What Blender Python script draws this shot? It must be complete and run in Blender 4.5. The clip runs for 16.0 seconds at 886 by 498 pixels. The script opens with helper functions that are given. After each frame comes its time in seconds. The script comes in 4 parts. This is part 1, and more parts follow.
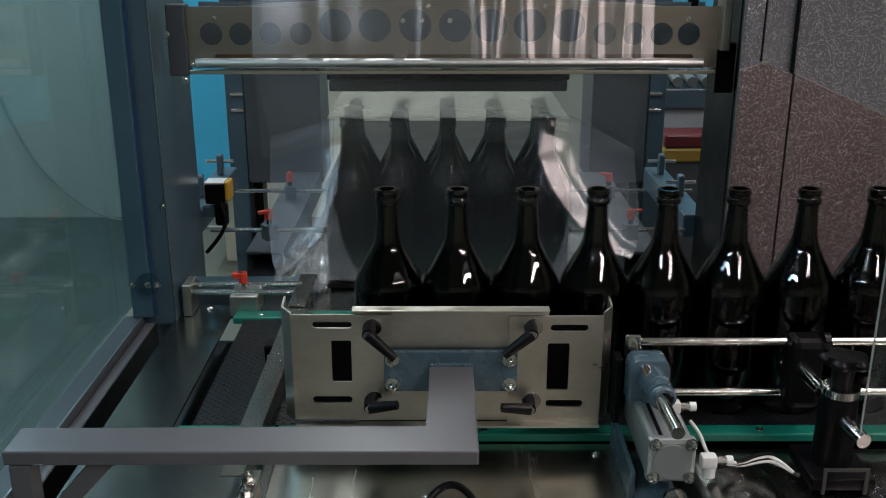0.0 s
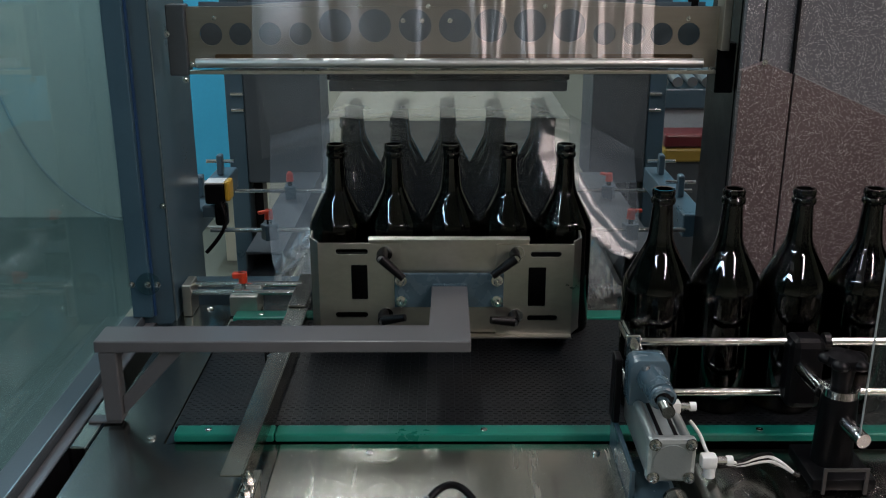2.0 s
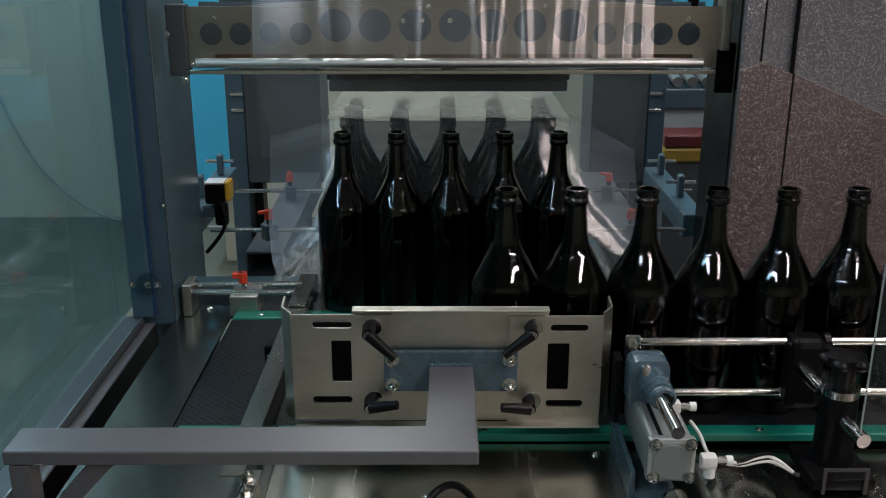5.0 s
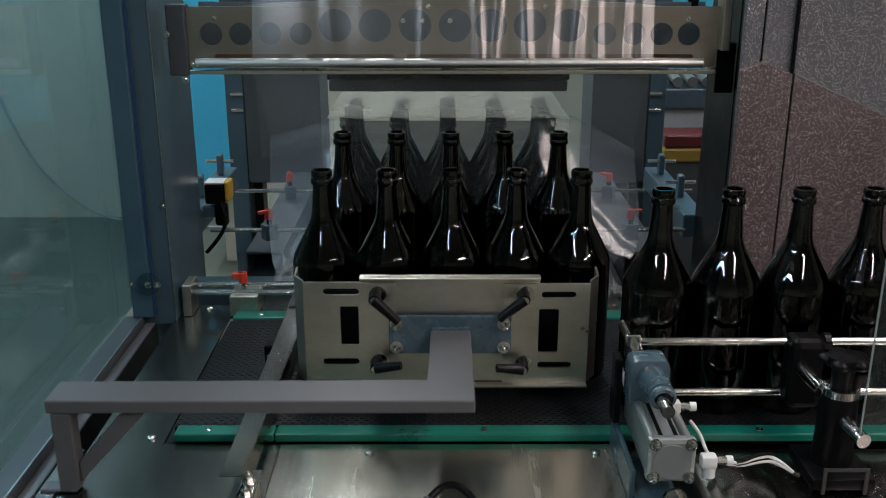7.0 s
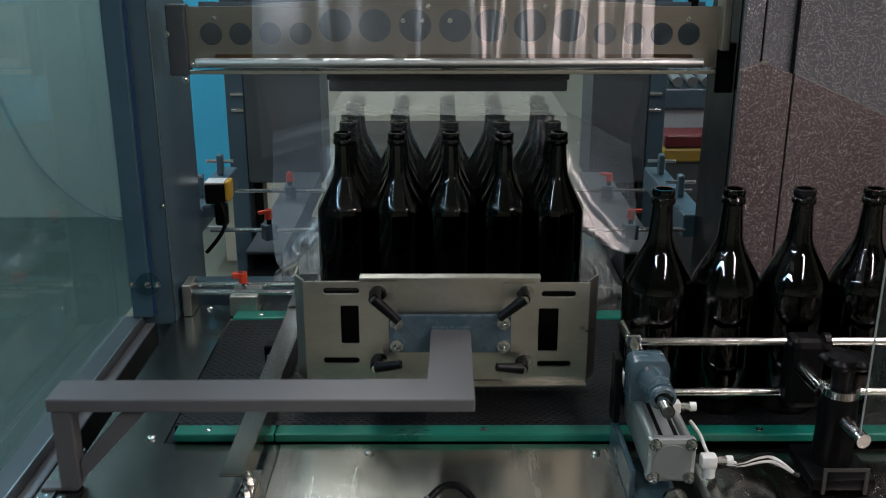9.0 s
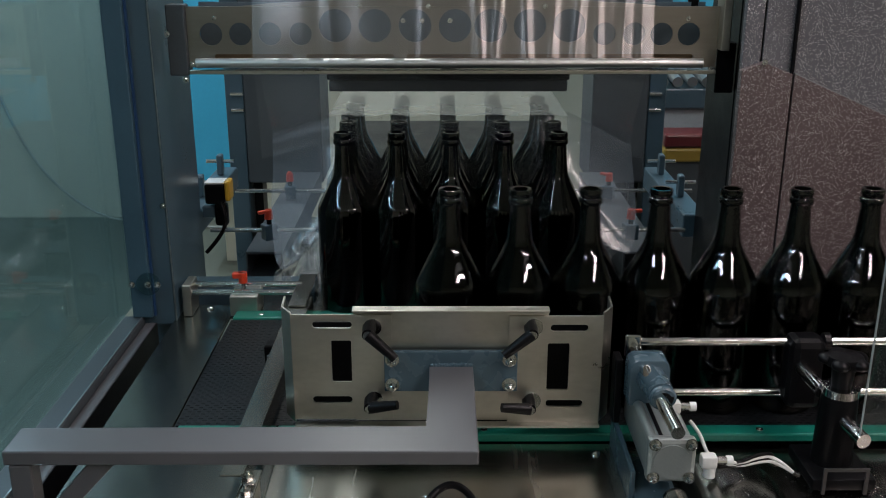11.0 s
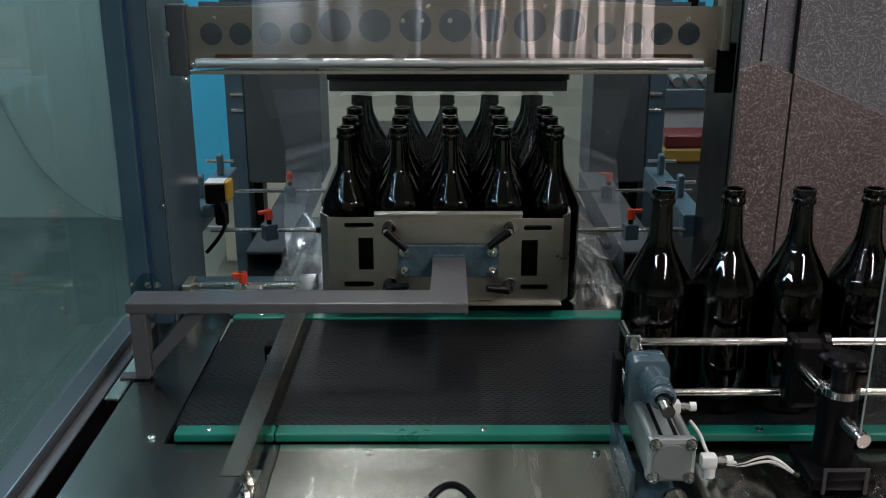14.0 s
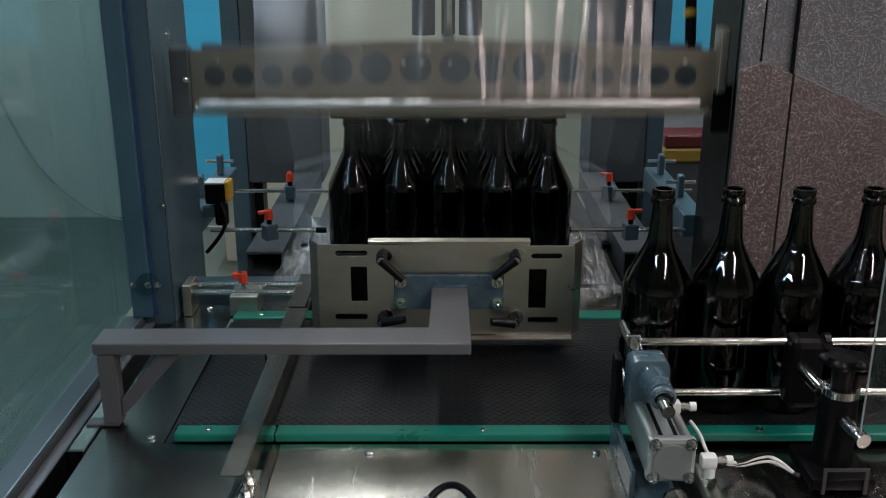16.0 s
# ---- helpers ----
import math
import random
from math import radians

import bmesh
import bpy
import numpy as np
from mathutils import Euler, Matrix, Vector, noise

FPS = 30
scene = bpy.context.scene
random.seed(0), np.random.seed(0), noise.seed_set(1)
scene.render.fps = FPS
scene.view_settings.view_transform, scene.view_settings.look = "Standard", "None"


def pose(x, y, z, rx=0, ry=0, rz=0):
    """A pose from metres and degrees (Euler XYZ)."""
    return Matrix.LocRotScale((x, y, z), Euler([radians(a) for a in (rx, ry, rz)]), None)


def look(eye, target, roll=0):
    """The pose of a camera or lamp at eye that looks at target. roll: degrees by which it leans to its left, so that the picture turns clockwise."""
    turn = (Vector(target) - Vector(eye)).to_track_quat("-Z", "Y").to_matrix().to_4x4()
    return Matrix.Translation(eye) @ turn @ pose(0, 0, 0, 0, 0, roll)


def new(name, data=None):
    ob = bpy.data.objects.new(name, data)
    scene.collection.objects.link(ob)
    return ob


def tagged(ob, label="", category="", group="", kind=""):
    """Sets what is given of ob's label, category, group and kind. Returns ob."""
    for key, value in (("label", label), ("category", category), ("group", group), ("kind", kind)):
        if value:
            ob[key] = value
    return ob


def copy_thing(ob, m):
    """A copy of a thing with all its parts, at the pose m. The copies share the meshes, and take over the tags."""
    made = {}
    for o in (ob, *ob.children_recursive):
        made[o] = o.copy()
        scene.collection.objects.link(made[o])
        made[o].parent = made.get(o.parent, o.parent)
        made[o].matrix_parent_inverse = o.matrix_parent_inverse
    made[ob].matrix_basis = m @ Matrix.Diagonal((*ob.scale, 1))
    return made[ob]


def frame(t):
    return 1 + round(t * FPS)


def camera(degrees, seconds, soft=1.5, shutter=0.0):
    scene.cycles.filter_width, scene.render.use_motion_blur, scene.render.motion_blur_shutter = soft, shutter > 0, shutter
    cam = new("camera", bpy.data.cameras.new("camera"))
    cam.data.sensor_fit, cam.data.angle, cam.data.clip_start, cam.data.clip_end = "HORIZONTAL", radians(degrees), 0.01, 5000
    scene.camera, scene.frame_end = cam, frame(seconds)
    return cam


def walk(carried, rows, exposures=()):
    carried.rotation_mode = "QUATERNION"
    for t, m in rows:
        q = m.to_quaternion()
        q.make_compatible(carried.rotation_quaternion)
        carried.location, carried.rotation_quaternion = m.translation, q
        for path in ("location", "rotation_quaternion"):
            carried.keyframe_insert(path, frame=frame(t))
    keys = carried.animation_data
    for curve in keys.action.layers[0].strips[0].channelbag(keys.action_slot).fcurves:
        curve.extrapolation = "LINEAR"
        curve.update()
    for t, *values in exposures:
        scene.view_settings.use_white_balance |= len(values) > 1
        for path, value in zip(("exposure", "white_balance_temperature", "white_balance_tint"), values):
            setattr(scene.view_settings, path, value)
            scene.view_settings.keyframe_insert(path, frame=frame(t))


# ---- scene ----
# World: x to the right along the infeed belt, y into the machine, z = 0 at the belt's top (0.95 m over the hall floor).
FLOOR = -0.95
cam = camera(49.037, 16.0, soft=1.0, shutter=0.5)
EYE = pose(0, 0, 0.6206, 90 - 18.567, 0, -0.108)
walk(cam, [(0.0, EYE), (16.0, EYE)], exposures=[(0.0, -0.08, 6150, 15), (16.0, -0.08, 6150, 15)])

# ---- light ----
world = bpy.data.worlds.new("world")
scene.world = world
world.use_nodes = True
world.node_tree.nodes["Background"].inputs[0].default_value = (0.5, 0.6, 0.7, 1)
world.node_tree.nodes["Background"].inputs[1].default_value = 0.05


def area(name, eye, target, sx, sy, power, color):
    data = bpy.data.lights.new(name, "AREA")
    data.shape, data.size, data.size_y, data.energy, data.color = "RECTANGLE", sx, sy, power, color
    ob = new(name, data)
    ob.matrix_world = look(eye, target)
    return ob


COOL, WARM = (0.82, 0.94, 1.0), (1.0, 0.86, 0.80)
# ceiling tube lamps of the hall: (x, y, length in x, length in y, power, colour)
TUBES = [(-1.6, 0.0, 0.12, 2.4, 30, COOL), (1.5, 0.4, 0.12, 2.4, 50, WARM), (-2.4, 3.4, 0.12, 2.4, 105, COOL), (-0.32, 3.3, 0.12, 2.4, 39, (0.95, 1.0, 0.92)), (2.2, 3.6, 0.12, 2.4, 60, WARM)]
CEIL = 2.6
for x, y, sx, sy, power, color in TUBES:
    area("tube_light", (x, y, CEIL - 0.13), (x, y, 0), sx, sy, power, color)
# hanging strip lamps in front of the machine: (x, y, z, turn, length, power, colour)
STRIPS = [(1.75, -0.58, 1.6, 26.5, 1.8, 40, (1.0, 0.84, 0.75)), (-1.15, -0.25, 1.6, 145, 1.5, 16, (0.86, 0.95, 1.0))]
for x, y, z, turn, length, power, color in STRIPS:
    strip_light = area("strip_light", (x, y, z), (x, y, 0), length, 0.04, power, color)
    strip_light.matrix_world = pose(x, y, z, 0, 0, turn)


# ---- materials ----
def mat(name, color, rough=0.5, metal=0.0, vary=0.15, scale=8.0, fine=120.0, bump=0.05, rough_vary=0.1, stretch=(1, 1, 1), spec=0.5, coat=0.0):
    m = bpy.data.materials.new(name)
    m.use_nodes = True
    n, l = m.node_tree.nodes, m.node_tree.links
    b = n["Principled BSDF"]
    b.inputs["Metallic"].default_value = metal
    b.inputs["Specular IOR Level"].default_value = spec
    b.inputs["Coat Weight"].default_value = coat
    tc = n.new("ShaderNodeTexCoord")
    mp = n.new("ShaderNodeMapping")
    mp.inputs["Scale"].default_value = stretch
    l.new(tc.outputs["Object"], mp.inputs[0])
    n1, n2 = n.new("ShaderNodeTexNoise"), n.new("ShaderNodeTexNoise")
    n1.inputs["Scale"].default_value, n2.inputs["Scale"].default_value = scale, fine
    n1.inputs["Detail"].default_value = 5
    l.new(mp.outputs[0], n1.inputs["Vector"]), l.new(mp.outputs[0], n2.inputs["Vector"])
    add = n.new("ShaderNodeMath")
    add.operation = "MULTIPLY_ADD"
    l.new(n2.outputs[0], add.inputs[0])
    add.inputs[1].default_value = 0.4
    l.new(n1.outputs[0], add.inputs[2])
    ramp = n.new("ShaderNodeValToRGB")
    c = Vector(color)
    ramp.color_ramp.elements[0].position, ramp.color_ramp.elements[1].position = 0.4, 1.0
    ramp.color_ramp.elements[0].color = (*(c * (1 - vary)), 1)
    ramp.color_ramp.elements[1].color = (*[min(1, v * (1 + vary)) for v in c], 1)
    l.new(add.outputs[0], ramp.inputs[0]), l.new(ramp.outputs[0], b.inputs["Base Color"])
    mr = n.new("ShaderNodeMapRange")
    mr.inputs["From Min"].default_value, mr.inputs["From Max"].default_value = 0.4, 1.0
    mr.inputs["To Min"].default_value, mr.inputs["To Max"].default_value = max(0.02, rough - rough_vary), min(1, rough + rough_vary)
    l.new(add.outputs[0], mr.inputs[0]), l.new(mr.outputs[0], b.inputs["Roughness"])
    if bump:
        bp = n.new("ShaderNodeBump")
        bp.inputs["Strength"].default_value, bp.inputs["Distance"].default_value = bump, 0.002
        l.new(n2.outputs[0], bp.inputs["Height"]), l.new(bp.outputs[0], b.inputs["Normal"])
    return m


def flake_mat(name, color):
    """Powder coat with fine metal flakes that lie at random tilts and glint each by itself."""
    m = mat(name, color, 0.42, 0.0, 0.2, 5, 300, 0.0)
    n, l = m.node_tree.nodes, m.node_tree.links
    b, tc, ramp, gloss = n["Principled BSDF"], n["Texture Coordinate"], n["Color Ramp"], n["Map Range"]
    geo = n.new("ShaderNodeNewGeometry")
    v = n.new("ShaderNodeTexVoronoi")
    v.inputs["Scale"].default_value = 560
    l.new(tc.outputs["Object"], v.inputs["Vector"])
    sep = n.new("ShaderNodeSeparateColor")
    l.new(v.outputs["Color"], sep.inputs[0])
    size, pick, both = n.new("ShaderNodeMath"), n.new("ShaderNodeMath"), n.new("ShaderNodeMath")
    size.operation, pick.operation, both.operation = "LESS_THAN", "GREATER_THAN", "MULTIPLY"
    size.inputs[1].default_value, pick.inputs[1].default_value = 0.37, 0.56
    l.new(v.outputs["Distance"], size.inputs[0]), l.new(sep.outputs[0], pick.inputs[0])
    l.new(size.outputs[0], both.inputs[0]), l.new(pick.outputs[0], both.inputs[1])
    tilt, wide, bent, unit = n.new("ShaderNodeVectorMath"), n.new("ShaderNodeVectorMath"), n.new("ShaderNodeVectorMath"), n.new("ShaderNodeVectorMath")
    tilt.operation, wide.operation, bent.operation, unit.operation = "SUBTRACT", "SCALE", "ADD", "NORMALIZE"
    tilt.inputs[1].default_value = (0.5, 0.5, 0.5)
    amount = n.new("ShaderNodeMath")
    amount.operation = "MULTIPLY"
    amount.inputs[1].default_value = 1.2
    l.new(both.outputs[0], amount.inputs[0])
    l.new(v.outputs["Color"], tilt.inputs[0]), l.new(tilt.outputs[0], wide.inputs[0]), l.new(amount.outputs[0], wide.inputs["Scale"])
    l.new(geo.outputs["Normal"], bent.inputs[0]), l.new(wide.outputs[0], bent.inputs[1]), l.new(bent.outputs[0], unit.inputs[0])
    metal = n.new("ShaderNodeMath")
    metal.operation = "MULTIPLY"
    metal.inputs[1].default_value = 0.7
    l.new(both.outputs[0], metal.inputs[0])
    l.new(unit.outputs[0], b.inputs["Normal"]), l.new(metal.outputs[0], b.inputs["Metallic"])
    mix = n.new("ShaderNodeMix")
    mix.data_type = "RGBA"
    mix.inputs[7].default_value = (0.72, 0.70, 0.69, 1)
    l.new(both.outputs[0], mix.inputs[0]), l.new(ramp.outputs[0], mix.inputs[6]), l.new(mix.outputs[2], b.inputs["Base Color"])
    shine = n.new("ShaderNodeMix")
    shine.inputs[3].default_value = 0.30
    l.new(both.outputs[0], shine.inputs[0]), l.new(gloss.outputs[0], shine.inputs[2]), l.new(shine.outputs[0], b.inputs["Roughness"])
    return m


def glass_mat(name, color, rough=0.0, weight=1.0, ior=1.5):
    m = bpy.data.materials.new(name)
    m.use_nodes = True
    b = m.node_tree.nodes["Principled BSDF"]
    b.inputs["Base Color"].default_value = (*color, 1)
    b.inputs["Roughness"].default_value, b.inputs["IOR"].default_value, b.inputs["Transmission Weight"].default_value = rough, ior, weight
    return m


def sheet_mat(name, color, alpha, rough, bump=0.0, scale=(4, 4, 4), gloss=0.5, tint=(1, 1, 1), edge=0.8):
    """Clear sheet: see-through with a little haze and a glossy skin, creased where bump is given."""
    m = bpy.data.materials.new(name)
    m.use_nodes = True
    n, l = m.node_tree.nodes, m.node_tree.links
    b = n["Principled BSDF"]
    b.inputs["Base Color"].default_value = (*color, 1)
    b.inputs["Roughness"].default_value, b.inputs["Specular IOR Level"].default_value = rough, 0.0
    clear, body = n.new("ShaderNodeBsdfTransparent"), n.new("ShaderNodeMixShader")
    clear.inputs["Color"].default_value = (*tint, 1)
    body.inputs[0].default_value = alpha
    l.new(clear.outputs[0], body.inputs[1]), l.new(b.outputs[0], body.inputs[2])
    g = n.new("ShaderNodeBsdfGlossy")
    g.inputs["Roughness"].default_value = rough
    g.inputs["Color"].default_value = (1, 1, 1, 1)
    lw = n.new("ShaderNodeLayerWeight")
    power, skin = n.new("ShaderNodeMath"), n.new("ShaderNodeMath")
    power.operation, skin.operation = "POWER", "MULTIPLY_ADD"
    power.inputs[1].default_value = 4.0
    skin.inputs[1].default_value, skin.inputs[2].default_value = edge, gloss * 0.1
    l.new(lw.outputs["Facing"], power.inputs[0]), l.new(power.outputs[0], skin.inputs[0])
    mix = n.new("ShaderNodeMixShader")
    l.new(skin.outputs[0], mix.inputs[0]), l.new(body.outputs[0], mix.inputs[1]), l.new(g.outputs[0], mix.inputs[2])
    l.new(mix.outputs[0], n["Material Output"].inputs[0])
    if bump:
        tc, mp, no = n.new("ShaderNodeTexCoord"), n.new("ShaderNodeMapping"), n.new("ShaderNodeTexNoise")
        mp.inputs["Scale"].default_value = scale
        no.inputs["Scale"].default_value, no.inputs["Detail"].default_value = 1.0, 3
        bp = n.new("ShaderNodeBump")
        bp.inputs["Strength"].default_value, bp.inputs["Distance"].default_value = bump, 0.02
        l.new(tc.outputs["Object"], mp.inputs[0]), l.new(mp.outputs[0], no.inputs["Vector"]), l.new(no.outputs[0], bp.inputs["Height"])
        for s in (b, g, lw):
            l.new(bp.outputs[0], s.inputs["Normal"])
    return m


def glow_mat(name, color, strength):
    m = bpy.data.materials.new(name)
    m.use_nodes = True
    b = m.node_tree.nodes["Principled BSDF"]
    b.inputs["Emission Color"].default_value, b.inputs["Emission Strength"].default_value = (*color, 1), strength
    return m


STEEL = mat("brushed_steel", (0.57, 0.55, 0.49), 0.33, 1.0, 0.15, 5, 60, 0.0, 0.07, stretch=(1.5, 1, 3))
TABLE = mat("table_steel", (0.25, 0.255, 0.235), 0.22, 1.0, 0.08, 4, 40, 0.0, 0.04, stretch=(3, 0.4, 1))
CHROME = mat("chrome", (0.72, 0.72, 0.71), 0.12, 1.0, 0.02, 3, 9, 0.0, 0.01)
BOLT = mat("zinc_bolt", (0.80, 0.80, 0.79), 0.12, 1.0, 0.1, 50, 300, 0.05, 0.05)
ALU = mat("anodised_aluminium", (0.30, 0.325, 0.325), 0.38, 0.9, 0.08, 10, 200, 0.05, 0.06)
GREY = mat("grey_paint", (0.045, 0.080, 0.102), 0.33, 0.0, 0.12, 6, 260, 0.05, 0.08)
DARK = mat("dark_grey_paint", (0.045, 0.056, 0.062), 0.42, 0.0, 0.15, 5, 220, 0.12, 0.08)
ARM = mat("arm_paint", (0.088, 0.087, 0.090), 0.30, 0.0, 0.1, 6, 40, 0.0, 0.03)
BLUE = mat("bracket_paint", (0.050, 0.084, 0.104), 0.27, 0.0, 0.1, 8, 60, 0.0, 0.03)
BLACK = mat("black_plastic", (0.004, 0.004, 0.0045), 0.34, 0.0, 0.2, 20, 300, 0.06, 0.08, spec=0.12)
BELT = mat("black_belt", (0.009, 0.010, 0.011), 0.42, 0.0, 0.35, 9, 160, 0.12, 0.12, spec=0.24)
GREEN = mat("green_plastic", (0.006, 0.15, 0.105), 0.32, 0.0, 0.12, 8, 120, 0.05, 0.08)
RED = mat("red_plastic", (0.55, 0.05, 0.018), 0.35, 0.0, 0.1, 20, 200, 0.03)
YELLOW = mat("yellow_plastic", (0.50, 0.30, 0.02), 0.4, 0.0, 0.1, 20, 200, 0.03)
WHITE = mat("white_plastic", (0.62, 0.64, 0.62), 0.35, 0.0, 0.06, 20, 200, 0.03)
CYL = mat("cast_aluminium", (0.31, 0.345, 0.335), 0.36, 0.65, 0.08, 12, 260, 0.12, 0.08)
PAD = mat("pad_rubber", (0.018, 0.019, 0.02), 0.55, 0.0, 0.2, 6, 120, 0.1)
FLAKE = flake_mat("flake_brown", (0.100, 0.073, 0.070))
FLAKE2 = flake_mat("flake_grey", (0.10, 0.10, 0.107))
SKY = mat("cyan_paint", (0.035, 0.30, 0.46), 0.5, 0.0, 0.1, 3, 60, 0.05)
WALL = mat("cream_wall", (0.50, 0.50, 0.40), 0.8, 0.0, 0.06, 1.2, 30, 0.1)
CONCRETE = mat("concrete_floor", (0.085, 0.10, 0.08), 0.45, 0.0, 0.2, 1.5, 40, 0.08)
CEILING = mat("ceiling_paint", (0.52, 0.53, 0.50), 0.85, 0.0, 0.1, 1, 20, 0.05)
BOTTLE = glass_mat("dark_green_glass", (0.011, 0.013, 0.004), 0.012)
PANE = sheet_mat("tinted_pane", (0.14, 0.30, 0.30), 0.05, 0.02, tint=(0.59, 0.71, 0.75), edge=0.4)
FILM = sheet_mat("clear_film", (0.50, 0.60, 0.66), 0.038, 0.20, 0.02, (7, 7, 2.2), 0.8)
FILM_FOLD = sheet_mat("doubled_film", (0.46, 0.54, 0.60), 0.20, 0.24, 0.02, (9, 9, 4), 0.3)
FILM_TOP = sheet_mat("creased_film", (0.5, 0.52, 0.52), 0.06, 0.20, 0.15, (11, 11, 1.0), 0.75)
FILM_FLAP = sheet_mat("thin_film", (0.5, 0.55, 0.58), 0.042, 0.22, 0.1, (7, 7, 2.2), 0.45)
FILM_PACK = sheet_mat("pack_film", (0.5, 0.52, 0.48), 0.035, 0.30, 0.1, (7, 7, 7), 0.3, edge=0.45)
FILM_LOW = sheet_mat("crumpled_film", (0.6, 0.62, 0.62), 0.09, 0.2, 0.0, (9, 9, 9), 1.0)
TUBE = glow_mat("tube_glow", (0.9, 0.95, 1.0), 16.0)


# ---- mesh helpers ----
def box(bm, x0, x1, y0, y1, z0, z1, bevel=0.0, turn=None):
    g = bmesh.ops.create_cube(bm, size=1.0)["verts"]
    m = Matrix.Translation(((x0 + x1) / 2, (y0 + y1) / 2, (z0 + z1) / 2)) @ Matrix.Diagonal((abs(x1 - x0), abs(y1 - y0), abs(z1 - z0), 1))
    bmesh.ops.transform(bm, matrix=(turn @ m) if turn else m, verts=g)
    if bevel:
        edges = list({e for v in g for e in v.link_edges})
        bmesh.ops.bevel(bm, geom=edges, offset=bevel, segments=2, profile=0.5, affect="EDGES")
    return bm


def rod(bm, a, b, r, seg=16, r2=None):
    a, b = Vector(a), Vector(b)
    d = b - a
    m = Matrix.Translation((a + b) / 2) @ d.to_track_quat("Z", "Y").to_matrix().to_4x4()
    bmesh.ops.create_cone(bm, cap_ends=True, segments=seg, radius1=r, radius2=r if r2 is None else r2, depth=d.length, matrix=m)
    return bm


def prism(bm, outline, z0, z1, bevel=0.0, upright=False):
    """A slab over an outline: lying between heights z0 and z1, or (upright) standing between depths z0 and z1."""
    ring = [[bm.verts.new((x, z, y) if upright else (x, y, z)) for x, y in outline] for z in (z0, z1)]
    n = len(outline)
    faces = [bm.faces.new(ring[0][::-1]), bm.faces.new(ring[1])]
    faces += [bm.faces.new((ring[0][i], ring[0][(i + 1) % n], ring[1][(i + 1) % n], ring[1][i])) for i in range(n)]
    if bevel:
        bmesh.ops.bevel(bm, geom=list({e for f in faces for e in f.edges}), offset=bevel, segments=2, profile=0.5, affect="EDGES")
    return bm


def lathe(bm, profile, seg=32, m=Matrix()):
    rings = []
    for r, z in profile:
        rings.append([bm.verts.new(m @ Vector((r * math.cos(2 * math.pi * i / seg), r * math.sin(2 * math.pi * i / seg), z))) for i in range(seg)])
    for a, b in zip(rings, rings[1:]):
        for i in range(seg):
            bm.faces.new((a[i], a[(i + 1) % seg], b[(i + 1) % seg], b[i]))
    return rings


def part(name, bm, material, parent=None, label="", smooth=False):
    bmesh.ops.recalc_face_normals(bm, faces=bm.faces)
    me = bpy.data.meshes.new(name)
    bm.to_mesh(me)
    bm.free()
    me.materials.append(material)
    for p in me.polygons:
        p.use_smooth = smooth
    if smooth:
        me.set_sharp_from_angle(angle=radians(38))
    ob = new(name, me)
    if parent:
        ob.parent = parent
    if label:
        tagged(ob, label)
    return ob


def thing(name, label, category, group="", kind="", at=(0, 0, 0)):
    ob = new(name)
    ob.location = at
    ob.empty_display_size = 0.02
    return tagged(ob, label, category, group, kind)


def B():
    return bmesh.new()


def bolt(bm, x, y, z, r=0.006, h=0.006, axis=(0, -1, 0)):
    """A hexagon-head bolt with its washer; axis points away from the surface."""
    a, p = Vector(axis), Vector((x, y, z))
    rod(bm, p, p + a * h * 0.3, r * 1.35, 14)
    rod(bm, p + a * h * 0.3, p + a * h, r, 6)
    rod(bm, p + a * h, p + a * h * 1.25, r * 0.86, 12, r * 0.6)
    rod(bm, p + a * h * 1.25, p + a * h * 1.6, r * 0.5, 10, r * 0.3)


def dome(bm, x, y, z, r=0.006, h=0.003):
    """A button-head screw with a socket rim."""
    lathe(bm, [(r, 0), (r * 0.92, h * 0.6), (r * 0.6, h), (r * 0.34, h * 1.02), (r * 0.3, h * 0.5), (0.0001, h * 0.5)], 14, Matrix.Translation((x, y, z)))


def tube_path(name, pts, r, material, parent=None, label=""):
    c = bpy.data.curves.new(name, "CURVE")
    c.dimensions, c.bevel_depth, c.bevel_resolution, c.resolution_u = "3D", r, 3, 8
    s = c.splines.new("NURBS")
    s.points.add(len(pts) - 1)
    for p, q in zip(s.points, pts):
        p.co = (*q, 1)
    s.use_endpoint_u, s.order_u = True, 3
    me = bpy.data.meshes.new_from_object(bpy.data.objects.new(name, c))
    me.materials.append(material)
    for p in me.polygons:
        p.use_smooth = True
    ob = new(name, me)
    if parent:
        ob.parent = parent
    if label:
        tagged(ob, label)
    return ob


